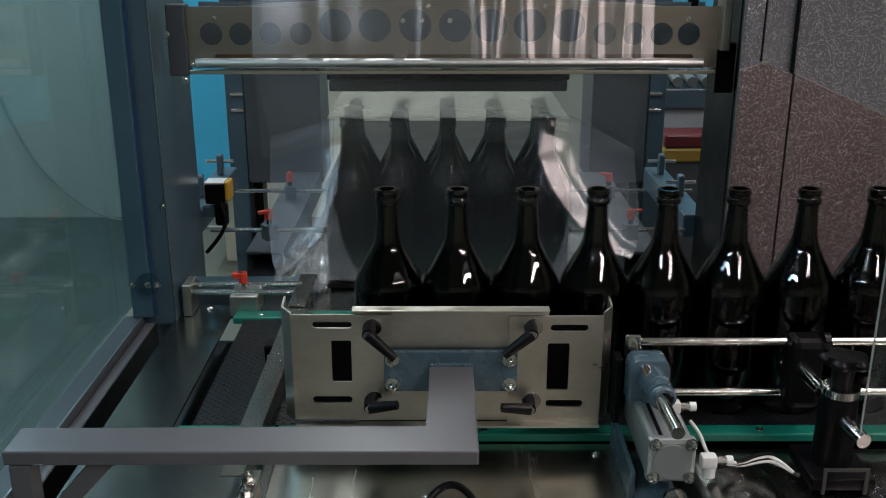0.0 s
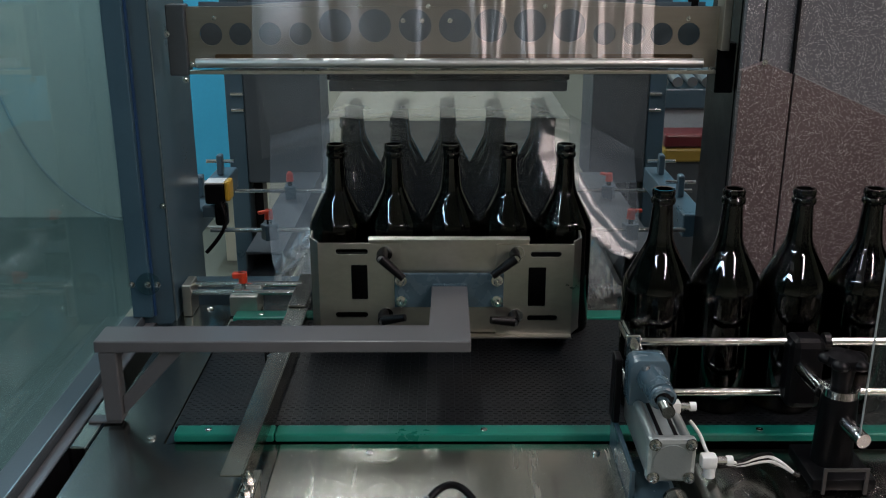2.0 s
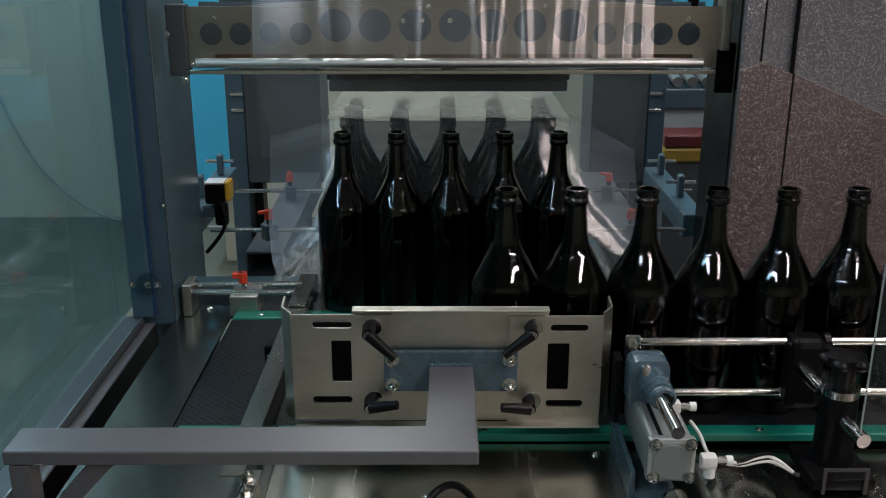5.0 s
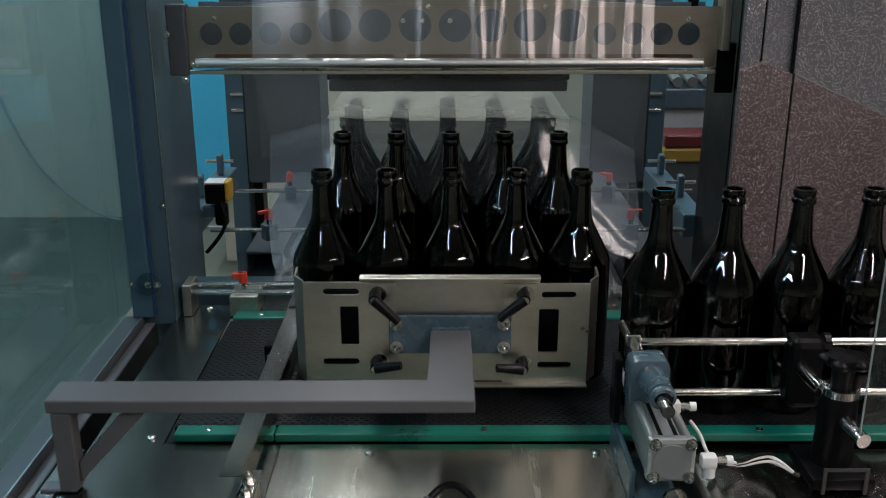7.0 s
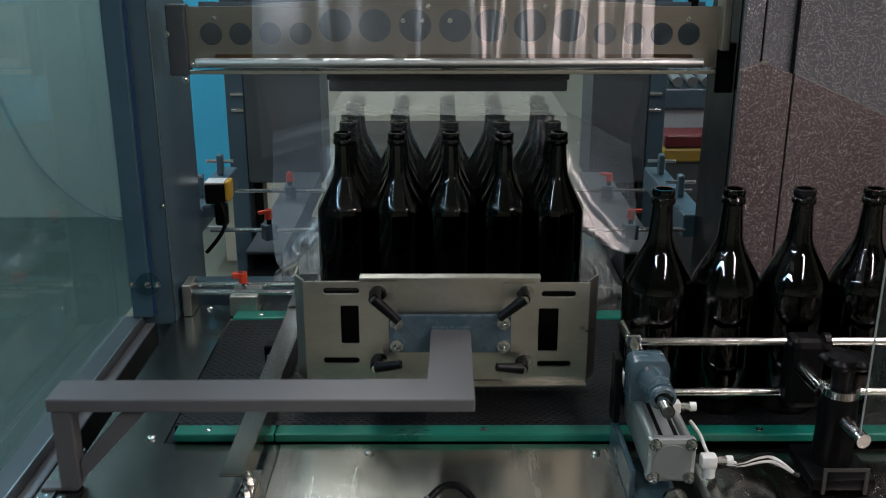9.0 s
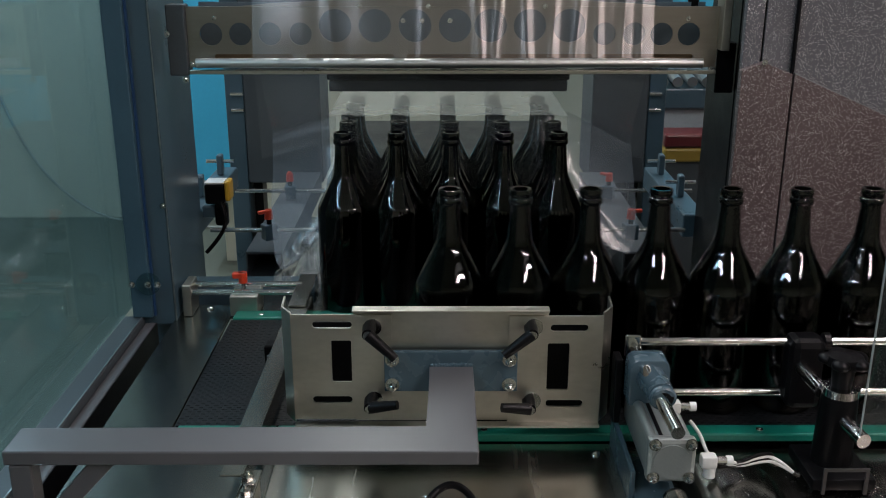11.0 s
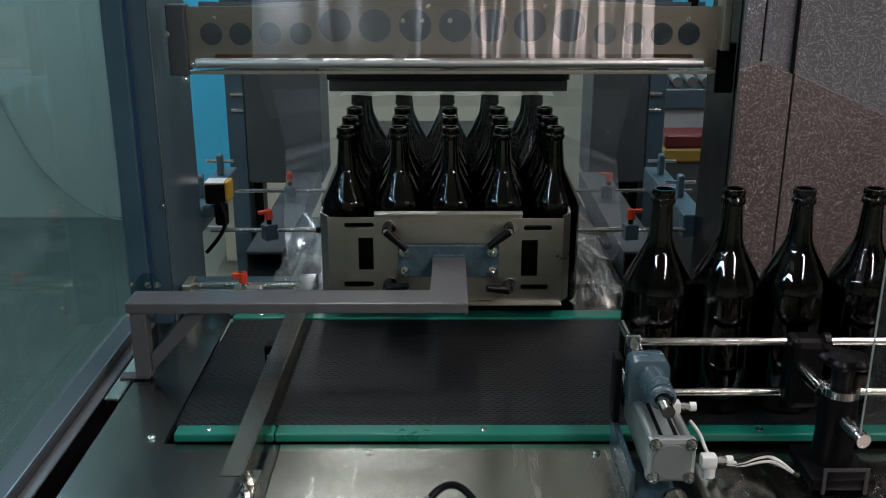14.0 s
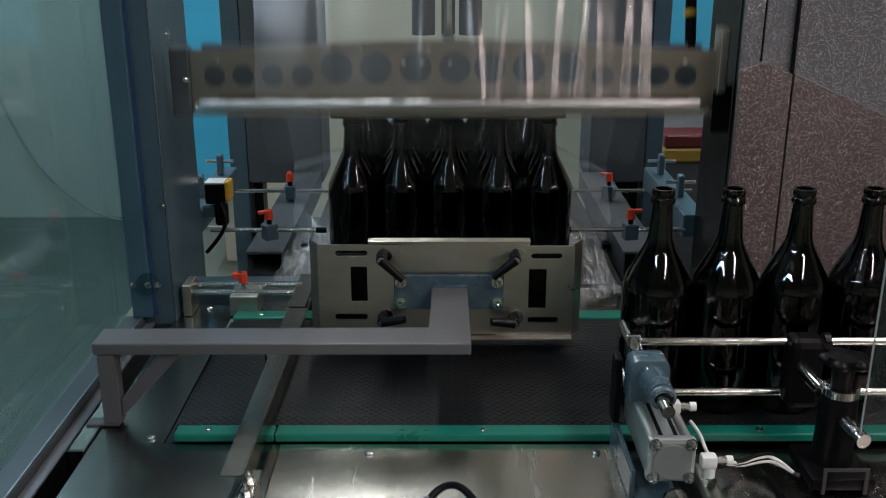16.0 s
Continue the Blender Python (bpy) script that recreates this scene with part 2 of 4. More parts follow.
def plate_holes(bm, x0, x1, z0, z1, y0, y1, holes, m=Matrix()):
    """An upright sheet with rounded rectangular or round openings cut through it: holes as (x0, x1, z0, z1, corner radius)."""
    loops = []
    outer = [bm.verts.new(m @ Vector((x, y0, z))) for x, z in ((x0, z0), (x1, z0), (x1, z1), (x0, z1))]
    edges = [bm.edges.new((outer[i], outer[(i + 1) % 4])) for i in range(4)]
    for a, b, c, d, r in holes:
        pts = []
        for cx, cz, a0 in ((b - r, d - r, 0), (a + r, d - r, 90), (a + r, c + r, 180), (b - r, c + r, 270)):
            for k in range(5):
                t = radians(a0 + 90 * k / 4)
                pts.append((cx + r * math.cos(t), cz + r * math.sin(t)))
        clean = [p for i, p in enumerate(pts) if (Vector(p) - Vector(pts[i - 1])).length > 1e-5]
        vs = [bm.verts.new(m @ Vector((x, y0, z))) for x, z in clean]
        edges += [bm.edges.new((vs[i], vs[(i + 1) % len(vs)])) for i in range(len(vs))]
    f = [e for e in bmesh.ops.triangle_fill(bm, use_beauty=True, use_dissolve=False, edges=edges)["geom"] if isinstance(e, bmesh.types.BMFace)]
    out = bmesh.ops.extrude_face_region(bm, geom=f)["geom"]
    shift = (m.to_3x3() @ Vector((0, y1 - y0, 0)))
    bmesh.ops.translate(bm, vec=shift, verts=[v for v in out if isinstance(v, bmesh.types.BMVert)])
    return bm


# ---- the hall ----
def structure(name, bm, material, label, category):
    return tagged(part(name, bm, material), label, category, kind="structure")


structure("floor", box(B(), -6, 6, -4, 5.4, FLOOR - 0.1, FLOOR), CONCRETE, "worn grey-green concrete floor of the hall", "floor")
structure("wall_north", box(B(), -6, 6, 5.24, 5.44, FLOOR, CEIL), WALL, "plain cream painted wall of the hall", "wall")
structure("wall_west", box(B(), -6.2, -6, -4, 5.44, FLOOR, CEIL), WALL, "plain cream painted wall of the hall", "wall")
structure("wall_east", box(B(), 6, 6.2, -4, 5.44, FLOOR, CEIL), WALL, "plain cream painted wall of the hall", "wall")
structure("wall_south", box(B(), -6.2, 6.2, -4.2, -4, FLOOR, CEIL), WALL, "plain cream painted wall of the hall", "wall")
structure("ceiling", box(B(), -6.2, 6.2, -4.2, 5.44, CEIL, CEIL + 0.1), CEILING, "dull grey ceiling of the hall", "ceiling")
for x, y, sx, sy, power, color in TUBES:
    lamp = thing("ceiling_light", "long fluorescent tube light under the ceiling", "light", "ceiling lights")
    part("housing", box(B(), x - sx, x + sx, y - sy / 2, y + sy / 2, CEIL - 0.08, CEIL - 0.002, 0.01), WHITE, lamp)
    part("tube", rod(B(), (x, y - sy / 2, CEIL - 0.10), (x, y + sy / 2, CEIL - 0.10), 0.018), TUBE, lamp, "glowing white tube")


for x, y, z, turn, length, power, color in STRIPS:
    lamp = thing("strip_lamp", "slim hanging strip lamp in front of the machine", "light", "strip lamps", at=(x, y, z))
    lamp.rotation_euler = (0, 0, radians(turn))
    part("housing", box(B(), -length / 2, length / 2, -0.05, 0.05, 0.006, 0.06, 0.008), WHITE, lamp)
    for s in (-0.4, 0.4):
        part("hanger", rod(B(), (s * length, 0, 0.06), (s * length, 0, CEIL - z), 0.004, 8), BOLT, lamp)

# ---- machine frame ----
def frame_post(name, label, x0, x1, y0, y1, ribs, material=GREY):
    post = thing(name, label, "machine post", "machine posts")
    part("column", box(B(), x0, x1, y0, y1, -0.93, 1.15, 0.004), material, post)
    for a, b, d in ribs:
        part("rib", box(B(), a, b, y0 - d, y0 - 0.001, -0.02, 1.12, 0.003), material, post)
    return post


post_l = frame_post("machine_post", "blue-grey painted steel machine post with bolted door profile", -0.512, -0.450, 1.575, 1.75, [(-0.4535, -0.450, 0.004)])
part("door_profile", box(B(), -0.512, -0.4425, 1.505, 1.570, -0.02, 1.12, 0.004), GREY, post_l, "blue-grey door profile")
# pale strips imitate the light that glints along the glossy bevels
part("bright_edge", box(B(), -0.4438, -0.4420, 1.5035, 1.5052, -0.02, 1.12), ALU, post_l, "bright strip imitating light on the edge")
part("bright_edge", box(B(), -0.4512, -0.4495, 1.5735, 1.5752, -0.02, 1.12), ALU, post_l, "bright strip imitating light on the edge")
part("door_leaf", box(B(), -0.5105, -0.478, 1.490, 1.5045, 0.0, 1.12, 0.002), mat("blue_paint", (0.04, 0.085, 0.115), 0.35), post_l, "dark blue door leaf")
part("seal_strip", box(B(), -0.4775, -0.4745, 1.498, 1.5045, 0.0, 1.1), mat("blue_seal", (0.015, 0.05, 0.13), 0.4), post_l, "thin blue plastic seal")
for x, y, z in ((-0.4495, 1.574, 0.356), (-0.4465, 1.5, 0.19), (-0.428, 1.545, 0.456), (-0.4045, 1.545, 0.385)):
    part("bolt", (lambda b: (bolt(b, x, y, z, 0.0035, 0.004), b)[1])(B()), BOLT, post_l)
# hinge of the clear side door
hinge = thing("door_hinge", "small clear plastic hinge plate with two bolts on the post", "hinge")
part("hinge_plate", (lambda b: (lathe(b, [(0.0001, 0), (0.019, 0), (0.019, 0.005), (0.0001, 0.005)], 24, Matrix.Translation((-0.478, 1.487, 0.062)) @ Matrix.Rotation(radians(90), 4, "X")), b)[1])(B()), PANE, hinge)
for x in (-0.504, -0.478, -0.462):
    part("bolt", (lambda b: (bolt(b, x, 1.482, 0.062, 0.0042, 0.006), b)[1])(B()), BOLT, hinge)

post_r = frame_post("machine_post", "dark painted steel machine post beside the flaked cover", 0.476, 0.52, 1.575, 1.75, [(0.476, 0.481, 0.02)], BLACK)
part("edge_angle", box(B(), 0.476, 0.484, 1.475, 1.555, 0.0, 1.12, 0.001), BLACK, post_r)
# rear posts and the rails between
for x0, x1, mt, lab in ((-0.535, -0.490, GREY, "blue-grey rear machine post"), (-0.489, -0.30, DARK, "dark grey rear machine cabinet"), (0.515, 0.558, GREY, "blue-grey rear machine post"), (0.375, 0.514, DARK, "dark grey rear machine cabinet")):
    rp = thing("rear_post", lab + " behind the sealing station", "machine post", "rear posts")
    part("column", box(B(), x0, x1, 2.40, 2.58, FLOOR if mt is GREY else -0.008, 1.3, 0.004), mt, rp)
    if mt is DARK:
        a = x0 + 0.004 if x0 < 0 else x1 - 0.026
        if x0 > 0:
            part("under_box", box(B(), x0 + 0.02, x1 - 0.03, 2.44, 2.56, -0.40, -0.0085, 0.002), BLACK, rp, "black box under the cabinet")
        part("leg", box(B(), a, a + 0.022, 2.44, 2.50, FLOOR, -0.0085, 0.002), BLACK, rp, "black square leg")
    if mt is GREY:
        xi = x1 if x0 < 0 else x0
        for z in (0.22, 0.18):
            part("bolt", rod(B(), (xi - 0.03 if x0 < 0 else xi - 0.0, 2.395, z), (xi - 0.0 if x0 < 0 else xi + 0.03, 2.395, z), 0.0042, 10), BOLT, rp)
for x, s in ((-0.480, 1), (0.478, -1)):
    rail = thing("side_rail", "grey square tube side rail running into the machine", "machine rail", "side rails")
    part("tube", box(B(), x - 0.022, x + 0.022, 1.751, 2.13, 0.055, 0.10, 0.003), GREY, rail)
    for y in (1.88, 2.06):
        part("stud", rod(B(), (x - 0.03, y, 0.13), (x + 0.03, y, 0.13), 0.004, 10), BOLT, rail)
        part("ear", box(B(), x - 0.006, x + 0.006, y - 0.012, y + 0.012, 0.101, 0.145, 0.003), GREY, rail)

# cross rods with their clamps over the rear conveyor
for y, z, xs in ((1.75, 0.071, ((-0.435, -0.236), (0.245, 0.46))), (2.10, 0.053, ((-0.46, -0.25), (0.27, 0.56)))):
    for a, b in xs:
        cr = thing("cross_rod", "polished steel adjustment rod with black end cap", "rod", "cross rods")
        part("shaft", rod(B(), (a, y, z), (b, y, z), 0.0045, 14), CHROME, cr, smooth=True)
        e = b if a < 0 else a
        d = 0.02 if a < 0 else -0.02
        part("end_cap", rod(B(), (e, y, z), (e + d, y, z), 0.006, 12), BLACK, cr, "black plastic cap")


def red_clamp(x, y, z, turn=0):
    c = thing("rod_clamp", "grey clamp block with a red tightening lever", "clamp", "red lever clamps", at=(x, y, z))
    part("block", box(B(), -0.013, 0.013, -0.012, 0.012, -0.018, 0.012, 0.002), GREY, c)
    part("stem", rod(B(), (0, 0, 0.012), (0, 0, 0.024), 0.005, 12), BLACK, c)
    b = B()
    rod(b, (0, 0, 0.022), (0, 0, 0.040), 0.0085, 14, 0.007)
    box(b, -0.006, 0.021, -0.0045, 0.0045, 0.0335, 0.040, 0.002)
    part("lever", b, RED, c, "red plastic lever")
    c.rotation_euler = (0, 0, radians(turn))
    return c


red_clamp(-0.324, 1.75, 0.071, 215)
red_clamp(-0.337, 2.10, 0.053, 100)
red_clamp(0.357, 1.75, 0.071, 10)
red_clamp(0.374, 2.10, 0.053, 150)

# side guides of the rear conveyor: long open tubes
for x0, x1 in ((-0.370, -0.300), (0.345, 0.415)):
    g = thing("side_guide", "dark grey rectangular tube guide beside the rear belt", "guide", "rear side guides")
    b = B()
    box(b, x0, x1, 1.74, 2.36, 0.026, 0.030)
    box(b, x0, x1, 1.74, 2.36, -0.022, -0.018)
    box(b, x0, x0 + 0.003, 1.74, 2.36, -0.018, 0.026)
    box(b, x1 - 0.003, x1, 1.74, 2.36, -0.018, 0.026)
    part("tube", b, DARK, g)
    part("base", box(B(), x0 + 0.02, x1 - 0.02, 1.80, 2.3, -0.1, -0.0225), BLACK, g)

# rear conveyor
rear = thing("rear_conveyor", "dark rear conveyor under the sealing bar", "conveyor")
part("belt", box(B(), -0.27, 0.33, 1.66, 3.2, -0.03, -0.004), BELT, rear, "black ribbed belt")
part("bed", box(B(), -0.26, 0.32, 1.67, 3.19, -0.2, -0.031), DARK, rear)
for k in range(9):
    for s in (-0.275, 0.335):
        part("rib", box(B(), s - 0.008, s + 0.008, 1.86 + k * 0.012, 1.866 + k * 0.012, -0.004, 0.006), BLACK, rear)

# yellow-and-black sensor on the left rail
sensor = thing("position_sensor", "black sensor with a yellow cap and cable on the side rail", "sensor")
part("body", box(B(), -0.4395, -0.402, 1.76, 1.80, 0.130, 0.168, 0.004), BLACK, sensor)
part("top_plate", box(B(), -0.4385, -0.403, 1.761, 1.799, 0.1685, 0.172, 0.001), WHITE, sensor, "pale top plate")
part("cap", box(B(), -0.4015, -0.391, 1.758, 1.795, 0.136, 0.174, 0.004), YELLOW, sensor, "yellow cap")
part("bracket", box(B(), -0.425, -0.400, 1.765, 1.785, 0.085, 0.1295, 0.006), BLACK, sensor)
part("arm", box(B(), -0.449, -0.41, 1.77, 1.795, 0.10, 0.125, 0.004), GREY, sensor)
sensor.location = (-0.005, 0.0, -0.012)
tube_path("cable", [(-0.41, 1.76, 0.135), (-0.395, 1.75, 0.10), (-0.42, 1.745, 0.06), (-0.44, 1.745, 0.04)], 0.004, BLACK, sensor)

# far things seen through the frame
cab = thing("blue_cabinet", "bright blue painted cabinet standing by the wall", "cabinet")
part("body", box(B(), -1.25, -0.85, 4.2, 4.9, -0.50, 1.6, 0.01), SKY, cab)
part("plinth", box(B(), -1.05, -0.95, 4.5, 4.88, FLOOR, -0.505), WALL, cab)
cab = thing("blue_cabinet", "bright blue painted cabinet standing by the wall", "cabinet")
part("body", box(B(), 0.75, 1.7, 4.3, 4.9, -0.6, 1.6, 0.01), SKY, cab)
part("plinth", box(B(), 0.77, 1.68, 4.35, 4.88, FLOOR, -0.605), DARK, cab)
shelf = thing("roller_table", "far roller table with pale striped rollers", "table")
part("frame", box(B(), 0.66, 1.0, 3.0, 3.4, 0.072, 0.135, 0.005), GREY, shelf)
for k in range(8):
    part("roller", rod(B(), (0.64 + k * 0.045, 3.0, 0.155), (0.68 + k * 0.045, 3.4, 0.155), 0.016, 12), ALU, shelf)
for a in (0.66, 0.96):
    part("leg", box(B(), a, a + 0.04, 3.3, 3.36, FLOOR, 0.0715), DARK, shelf)
bench = thing("work_bench", "white panelled work bench far behind the machine", "bench")
part("panel", box(B(), 0.67, 1.2, 3.02, 3.10, -0.035, 0.069, 0.004), mat("pale_panel", (0.30, 0.37, 0.39), 0.5), bench)
part("under", box(B(), 0.67, 1.18, 3.03, 3.28, FLOOR, -0.0355), mat("navy_paint", (0.02, 0.05, 0.08), 0.5), bench)
case = thing("tool_case", "red and yellow plastic case standing by the bench", "case")
part("lid", box(B(), 0.68, 0.86, 2.9, 3.015, -0.03, 0.012, 0.008), mat("dark_red_plastic", (0.075, 0.010, 0.012), 0.4), case, "dark red lid")
part("tray", box(B(), 0.68, 0.86, 2.9, 3.015, -0.075, -0.031, 0.008), mat("dull_yellow_plastic", (0.20, 0.14, 0.02), 0.45), case, "yellow tray")
part("stand", box(B(), 0.69, 0.85, 2.91, 3.01, FLOOR, -0.076), DARK, case)
cable = thing("wall_cable", "thin grey cable hanging along the wall to the floor", "cable")
tube_path("wire", [(-2.60, 5.21, 1.6), (-2.55, 5.2, 0.6), (-2.42, 5.2, -0.1), (-2.25, 5.18, -0.6), (-1.95, 5.15, -0.90), (-1.6, 5.05, -0.94), (-1.0, 5.0, -0.94)], 0.0065, mat("grey_cable", (0.27, 0.29, 0.26), 0.6), cable)

# ---- table ----
table = thing("machine_table", "brushed stainless steel machine table with screws", "machine table")
# front plate's colour is raised for a bright reflection; side plates stay darker
part("front_plate", box(B(), -0.205, 0.215, 0.55, 1.0965, -0.016, -0.010, 0.001), mat("lit_front_steel", (0.62, 0.60, 0.53), 0.24, 1.0, 0.10, 5, 40, 0.0, 0.05, stretch=(4, 0.3, 1)), table)
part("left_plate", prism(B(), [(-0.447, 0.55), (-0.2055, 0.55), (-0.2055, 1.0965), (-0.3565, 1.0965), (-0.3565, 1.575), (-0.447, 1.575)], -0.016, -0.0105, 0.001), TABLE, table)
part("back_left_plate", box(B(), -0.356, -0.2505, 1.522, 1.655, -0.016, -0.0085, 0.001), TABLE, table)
part("back_plate", box(B(), -0.25, 0.42, 1.522, 1.655, -0.016, -0.008, 0.001), mat("polished_plate", (0.42, 0.41, 0.37), 0.10, 1.0, 0.08, 4, 40, 0.0, 0.03, stretch=(3, 0.4, 1)), table, "mirror-bright back plate")
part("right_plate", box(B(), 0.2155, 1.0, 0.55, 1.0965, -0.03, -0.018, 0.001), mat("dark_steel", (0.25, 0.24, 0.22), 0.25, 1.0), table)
part("base", box(B(), -0.40, 3.4, 0.55, 1.6, -0.93, -0.09), DARK, table)
# added black sheet gives the open slot its deep shade
part("slot_shade_floor", box(B(), -0.60, -0.4005, 0.4, 1.57, -0.30, -0.28), BLACK, table)
part("rear_beam", box(B(), -0.449, -0.225, 1.625, 1.66, -0.05, 0.012, 0.003), GREY, table, "blue-grey cross beam")
for x, y in ((-0.09, 1.0725), (0.1932, 1.0719)):
    part("screw", (lambda b: (dome(b, x, y, -0.0102, 0.0062, 0.004), b)[1])(B()), BOLT, table, smooth=True)
for x, y in ((-0.374, 1.111), (-0.398, 1.554)):
    part("screw", (lambda b: (dome(b, x, y, -0.0106, 0.0062, 0.004), b)[1])(B()), BOLT, table, smooth=True)
b = B()
box(b, -0.528, -0.494, 0.5, 1.50, -0.05, 0.0, 0.003)
part("edge_rail", b, DARK, table, "blue-grey edge rail", )
# second black sheet, darkening the side of the slot
part("slot_shade_wall", box(B(), -0.4758, -0.4745, 0.45, 1.50, -0.279, -0.0125), BLACK, table)
part("rail_edge", box(B(), -0.4975, -0.4955, 0.5, 1.50, 0.0, 0.0014), ALU, table, "bare bright rail edge")
part("inner_rail", box(B(), -0.4935, -0.476, 0.5, 1.50, -0.05, -0.012, 0.002), ARM, table, "grey inner rail")

# conveyor belt and strips
belt = thing("infeed_conveyor", "black modular plastic conveyor belt between green wear strips", "conveyor")
part("bed", box(B(), -0.3562, 3.3, 1.127, 1.483, -0.050, -0.042), BLACK, belt)
b = B()
for k in range(29):
    y = 1.1275 + k * 0.01225
    box(b, 0.0063, 0.01255, y, y + 0.0112, -0.011, 0.0)
    box(b, 0.0001, 0.0062, y + 0.0061, y + 0.0061 + (0.0112 if k < 28 else 0.004), -0.011, 0.0)
box(b, 0.0001, 0.0126, 1.1275, 1.4825, -0.012, -0.0008)
link0 = part("belt_link", b, BELT, belt)
links = [link0]
for k in range(1, 272):
    ob = new("belt_link", link0.data)
    ob.parent = belt
    links.append(ob)
for y0, y1, x0, x1, lab in ((1.099, 1.125, -0.342, -0.214, ""), (1.099, 1.125, -0.213, 3.3, ""), (1.485, 1.519, -0.345, 3.3, "")):
    part("wear_strip", box(B(), x0, x1, y0, y1, -0.0095, 0.002, 0.0025), GREEN, belt, "green plastic wear strip")
for x, y in ((-0.300, 1.112), (0.055, 1.112), (0.41, 1.112), (-0.30, 1.502), (0.04, 1.502)):
    part("screw", (lambda b: (dome(b, x, y, 0.0018, 0.0048, 0.0012), b)[1])(B()), BOLT, belt, smooth=True)

# left guide bar
guide = thing("lane_guide", "bent stainless steel guide bar beside the bottle lane", "guide")
b = B()
prism(b, [(-0.2487, 0.950), (-0.2245, 0.950), (-0.2150, 1.50), (-0.2455, 1.50)], 0.032, 0.0345, 0.0006)
prism(b, [(-0.2245, 0.953), (-0.2223, 0.953), (-0.2128, 1.50), (-0.2150, 1.50)], 0.004, 0.0345, 0.0004)
prism(b, [(-0.2300, 0.905), (-0.2075, 0.905), (-0.2075, 0.985), (-0.2225, 0.985)], 0.0175, 0.0205, 0.0006)
GUIDE = mat("guide_steel", (0.34, 0.33, 0.29), 0.2, 1.0, 0.14, 5, 60, 0.0, 0.05, stretch=(3, 0.5, 1))
part("bar", b, GUIDE, guide)
b = B()
box(b, -0.2465, -0.2175, 1.45, 1.60, 0.0347, 0.0375, 0.001)
part("end_plate", b, GUIDE, guide)
for x, y in ((-0.2152, 0.927), (-0.2172, 0.955)):
    part("bolt", (lambda q: (bolt(q, x, y, 0.0205, 0.006, 0.010, (0, 0, 1)), q)[1])(B()), BOLT, guide)
part("foot", box(B(), -0.228, -0.209, 0.91, 0.975, -0.010, 0.0174), STEEL, guide)
part("bracket", box(B(), -0.262, -0.240, 1.31, 1.335, 0.0, 0.03, 0.003), BLACK, guide)
part("bracket_bolt", rod(B(), (-0.25, 1.29, 0.006), (-0.25, 1.29, 0.024), 0.004, 10), BOLT, guide)
# adjustment rod with clamp behind the belt
adj = thing("guide_adjuster", "polished double rod adjuster with a steel block", "adjuster")
for y, z in ((1.530, 0.03), (1.555, 0.035)):
    part("shaft", rod(B(), (-0.43, y, z), (-0.238, y, z), 0.005, 14), CHROME, adj, smooth=True)
part("block", box(B(), -0.355, -0.308, 1.515, 1.57, -0.008, 0.028, 0.002), STEEL, adj)
part("foot", box(B(), -0.435, -0.42, 1.52, 1.57, -0.010, 0.045, 0.002), STEEL, adj)
part("lever_screw", rod(B(), (-0.335, 1.54, 0.028), (-0.335, 1.54, 0.046), 0.005, 12), BOLT, adj)
b = B()
rod(b, (-0.335, 1.54, 0.044), (-0.335, 1.54, 0.062), 0.0075, 14)
box(b, -0.352, -0.330, 1.534, 1.546, 0.052, 0.062, 0.002)
part("lever", b, RED, adj, "red plastic lever")
# bent black hose at the table's edge
hose = thing("hose", "short black cable loop with silver ferrules on the table", "hose")
tube_path("loop", [(-0.018, 0.945, -0.004), (-0.012, 0.962, 0.002), (0.012, 0.972, 0.012), (0.034, 0.962, 0.002), (0.040, 0.945, -0.004)], 0.0045, BLACK, hose)
part("ferrule", rod(B(), (0.036, 0.958, -0.002), (0.041, 0.940, -0.006), 0.0055, 12), BOLT, hose)
part("ferrule", rod(B(), (-0.016, 0.956, 0.0), (-0.022, 0.938, -0.006), 0.0055, 12), BOLT, hose)

# ---- covers and panes ----
cover = thing("flaked_cover", "brown speckled powder-coated machine cover with folded seams", "machine cover")
part("left_panel", prism(B(), [(0.448, 0.0), (0.5245, 0.0), (0.5245, 0.4062), (0.4805, 0.4237), (0.448, 0.4115)], 1.455, 1.470, 0.0008, True), FLAKE, cover)
part("right_panel", prism(B(), [(0.5275, 0.0), (1.3, 0.0), (1.3, 0.071), (0.5275, 0.4070)], 1.455, 1.470, 0.0008, True), FLAKE, cover)
part("seam", box(B(), 0.5255, 0.5285, 1.462, 1.47, 0.0, 1.1), BLACK, cover)
part("upper_panel", box(B(), 0.5285, 1.3, 1.471, 1.485, 0.0, 1.1, 0.001), FLAKE2, cover)
part("upper_left_panel", box(B(), 0.482, 0.5255, 1.471, 1.485, 0.35, 1.1, 0.001), FLAKE2, cover)
part("upper_narrow_panel", box(B(), 0.452, 0.479, 1.471, 1.485, 0.35, 1.1, 0.001), FLAKE2, cover)
# added pale strip draws the bright line along the panel's bevel
part("bright_edge", prism(B(), [(0.5275, 0.4072), (1.3, 0.0712), (1.3, 0.0722), (0.5275, 0.4084)], 1.4555, 1.469, 0.0, True), ALU, cover, "bright strip imitating light on the edge")
part("bolt", (lambda q: (bolt(q, 0.4805, 1.454, 0.424, 0.003, 0.004), q)[1])(B()), BOLT, cover)

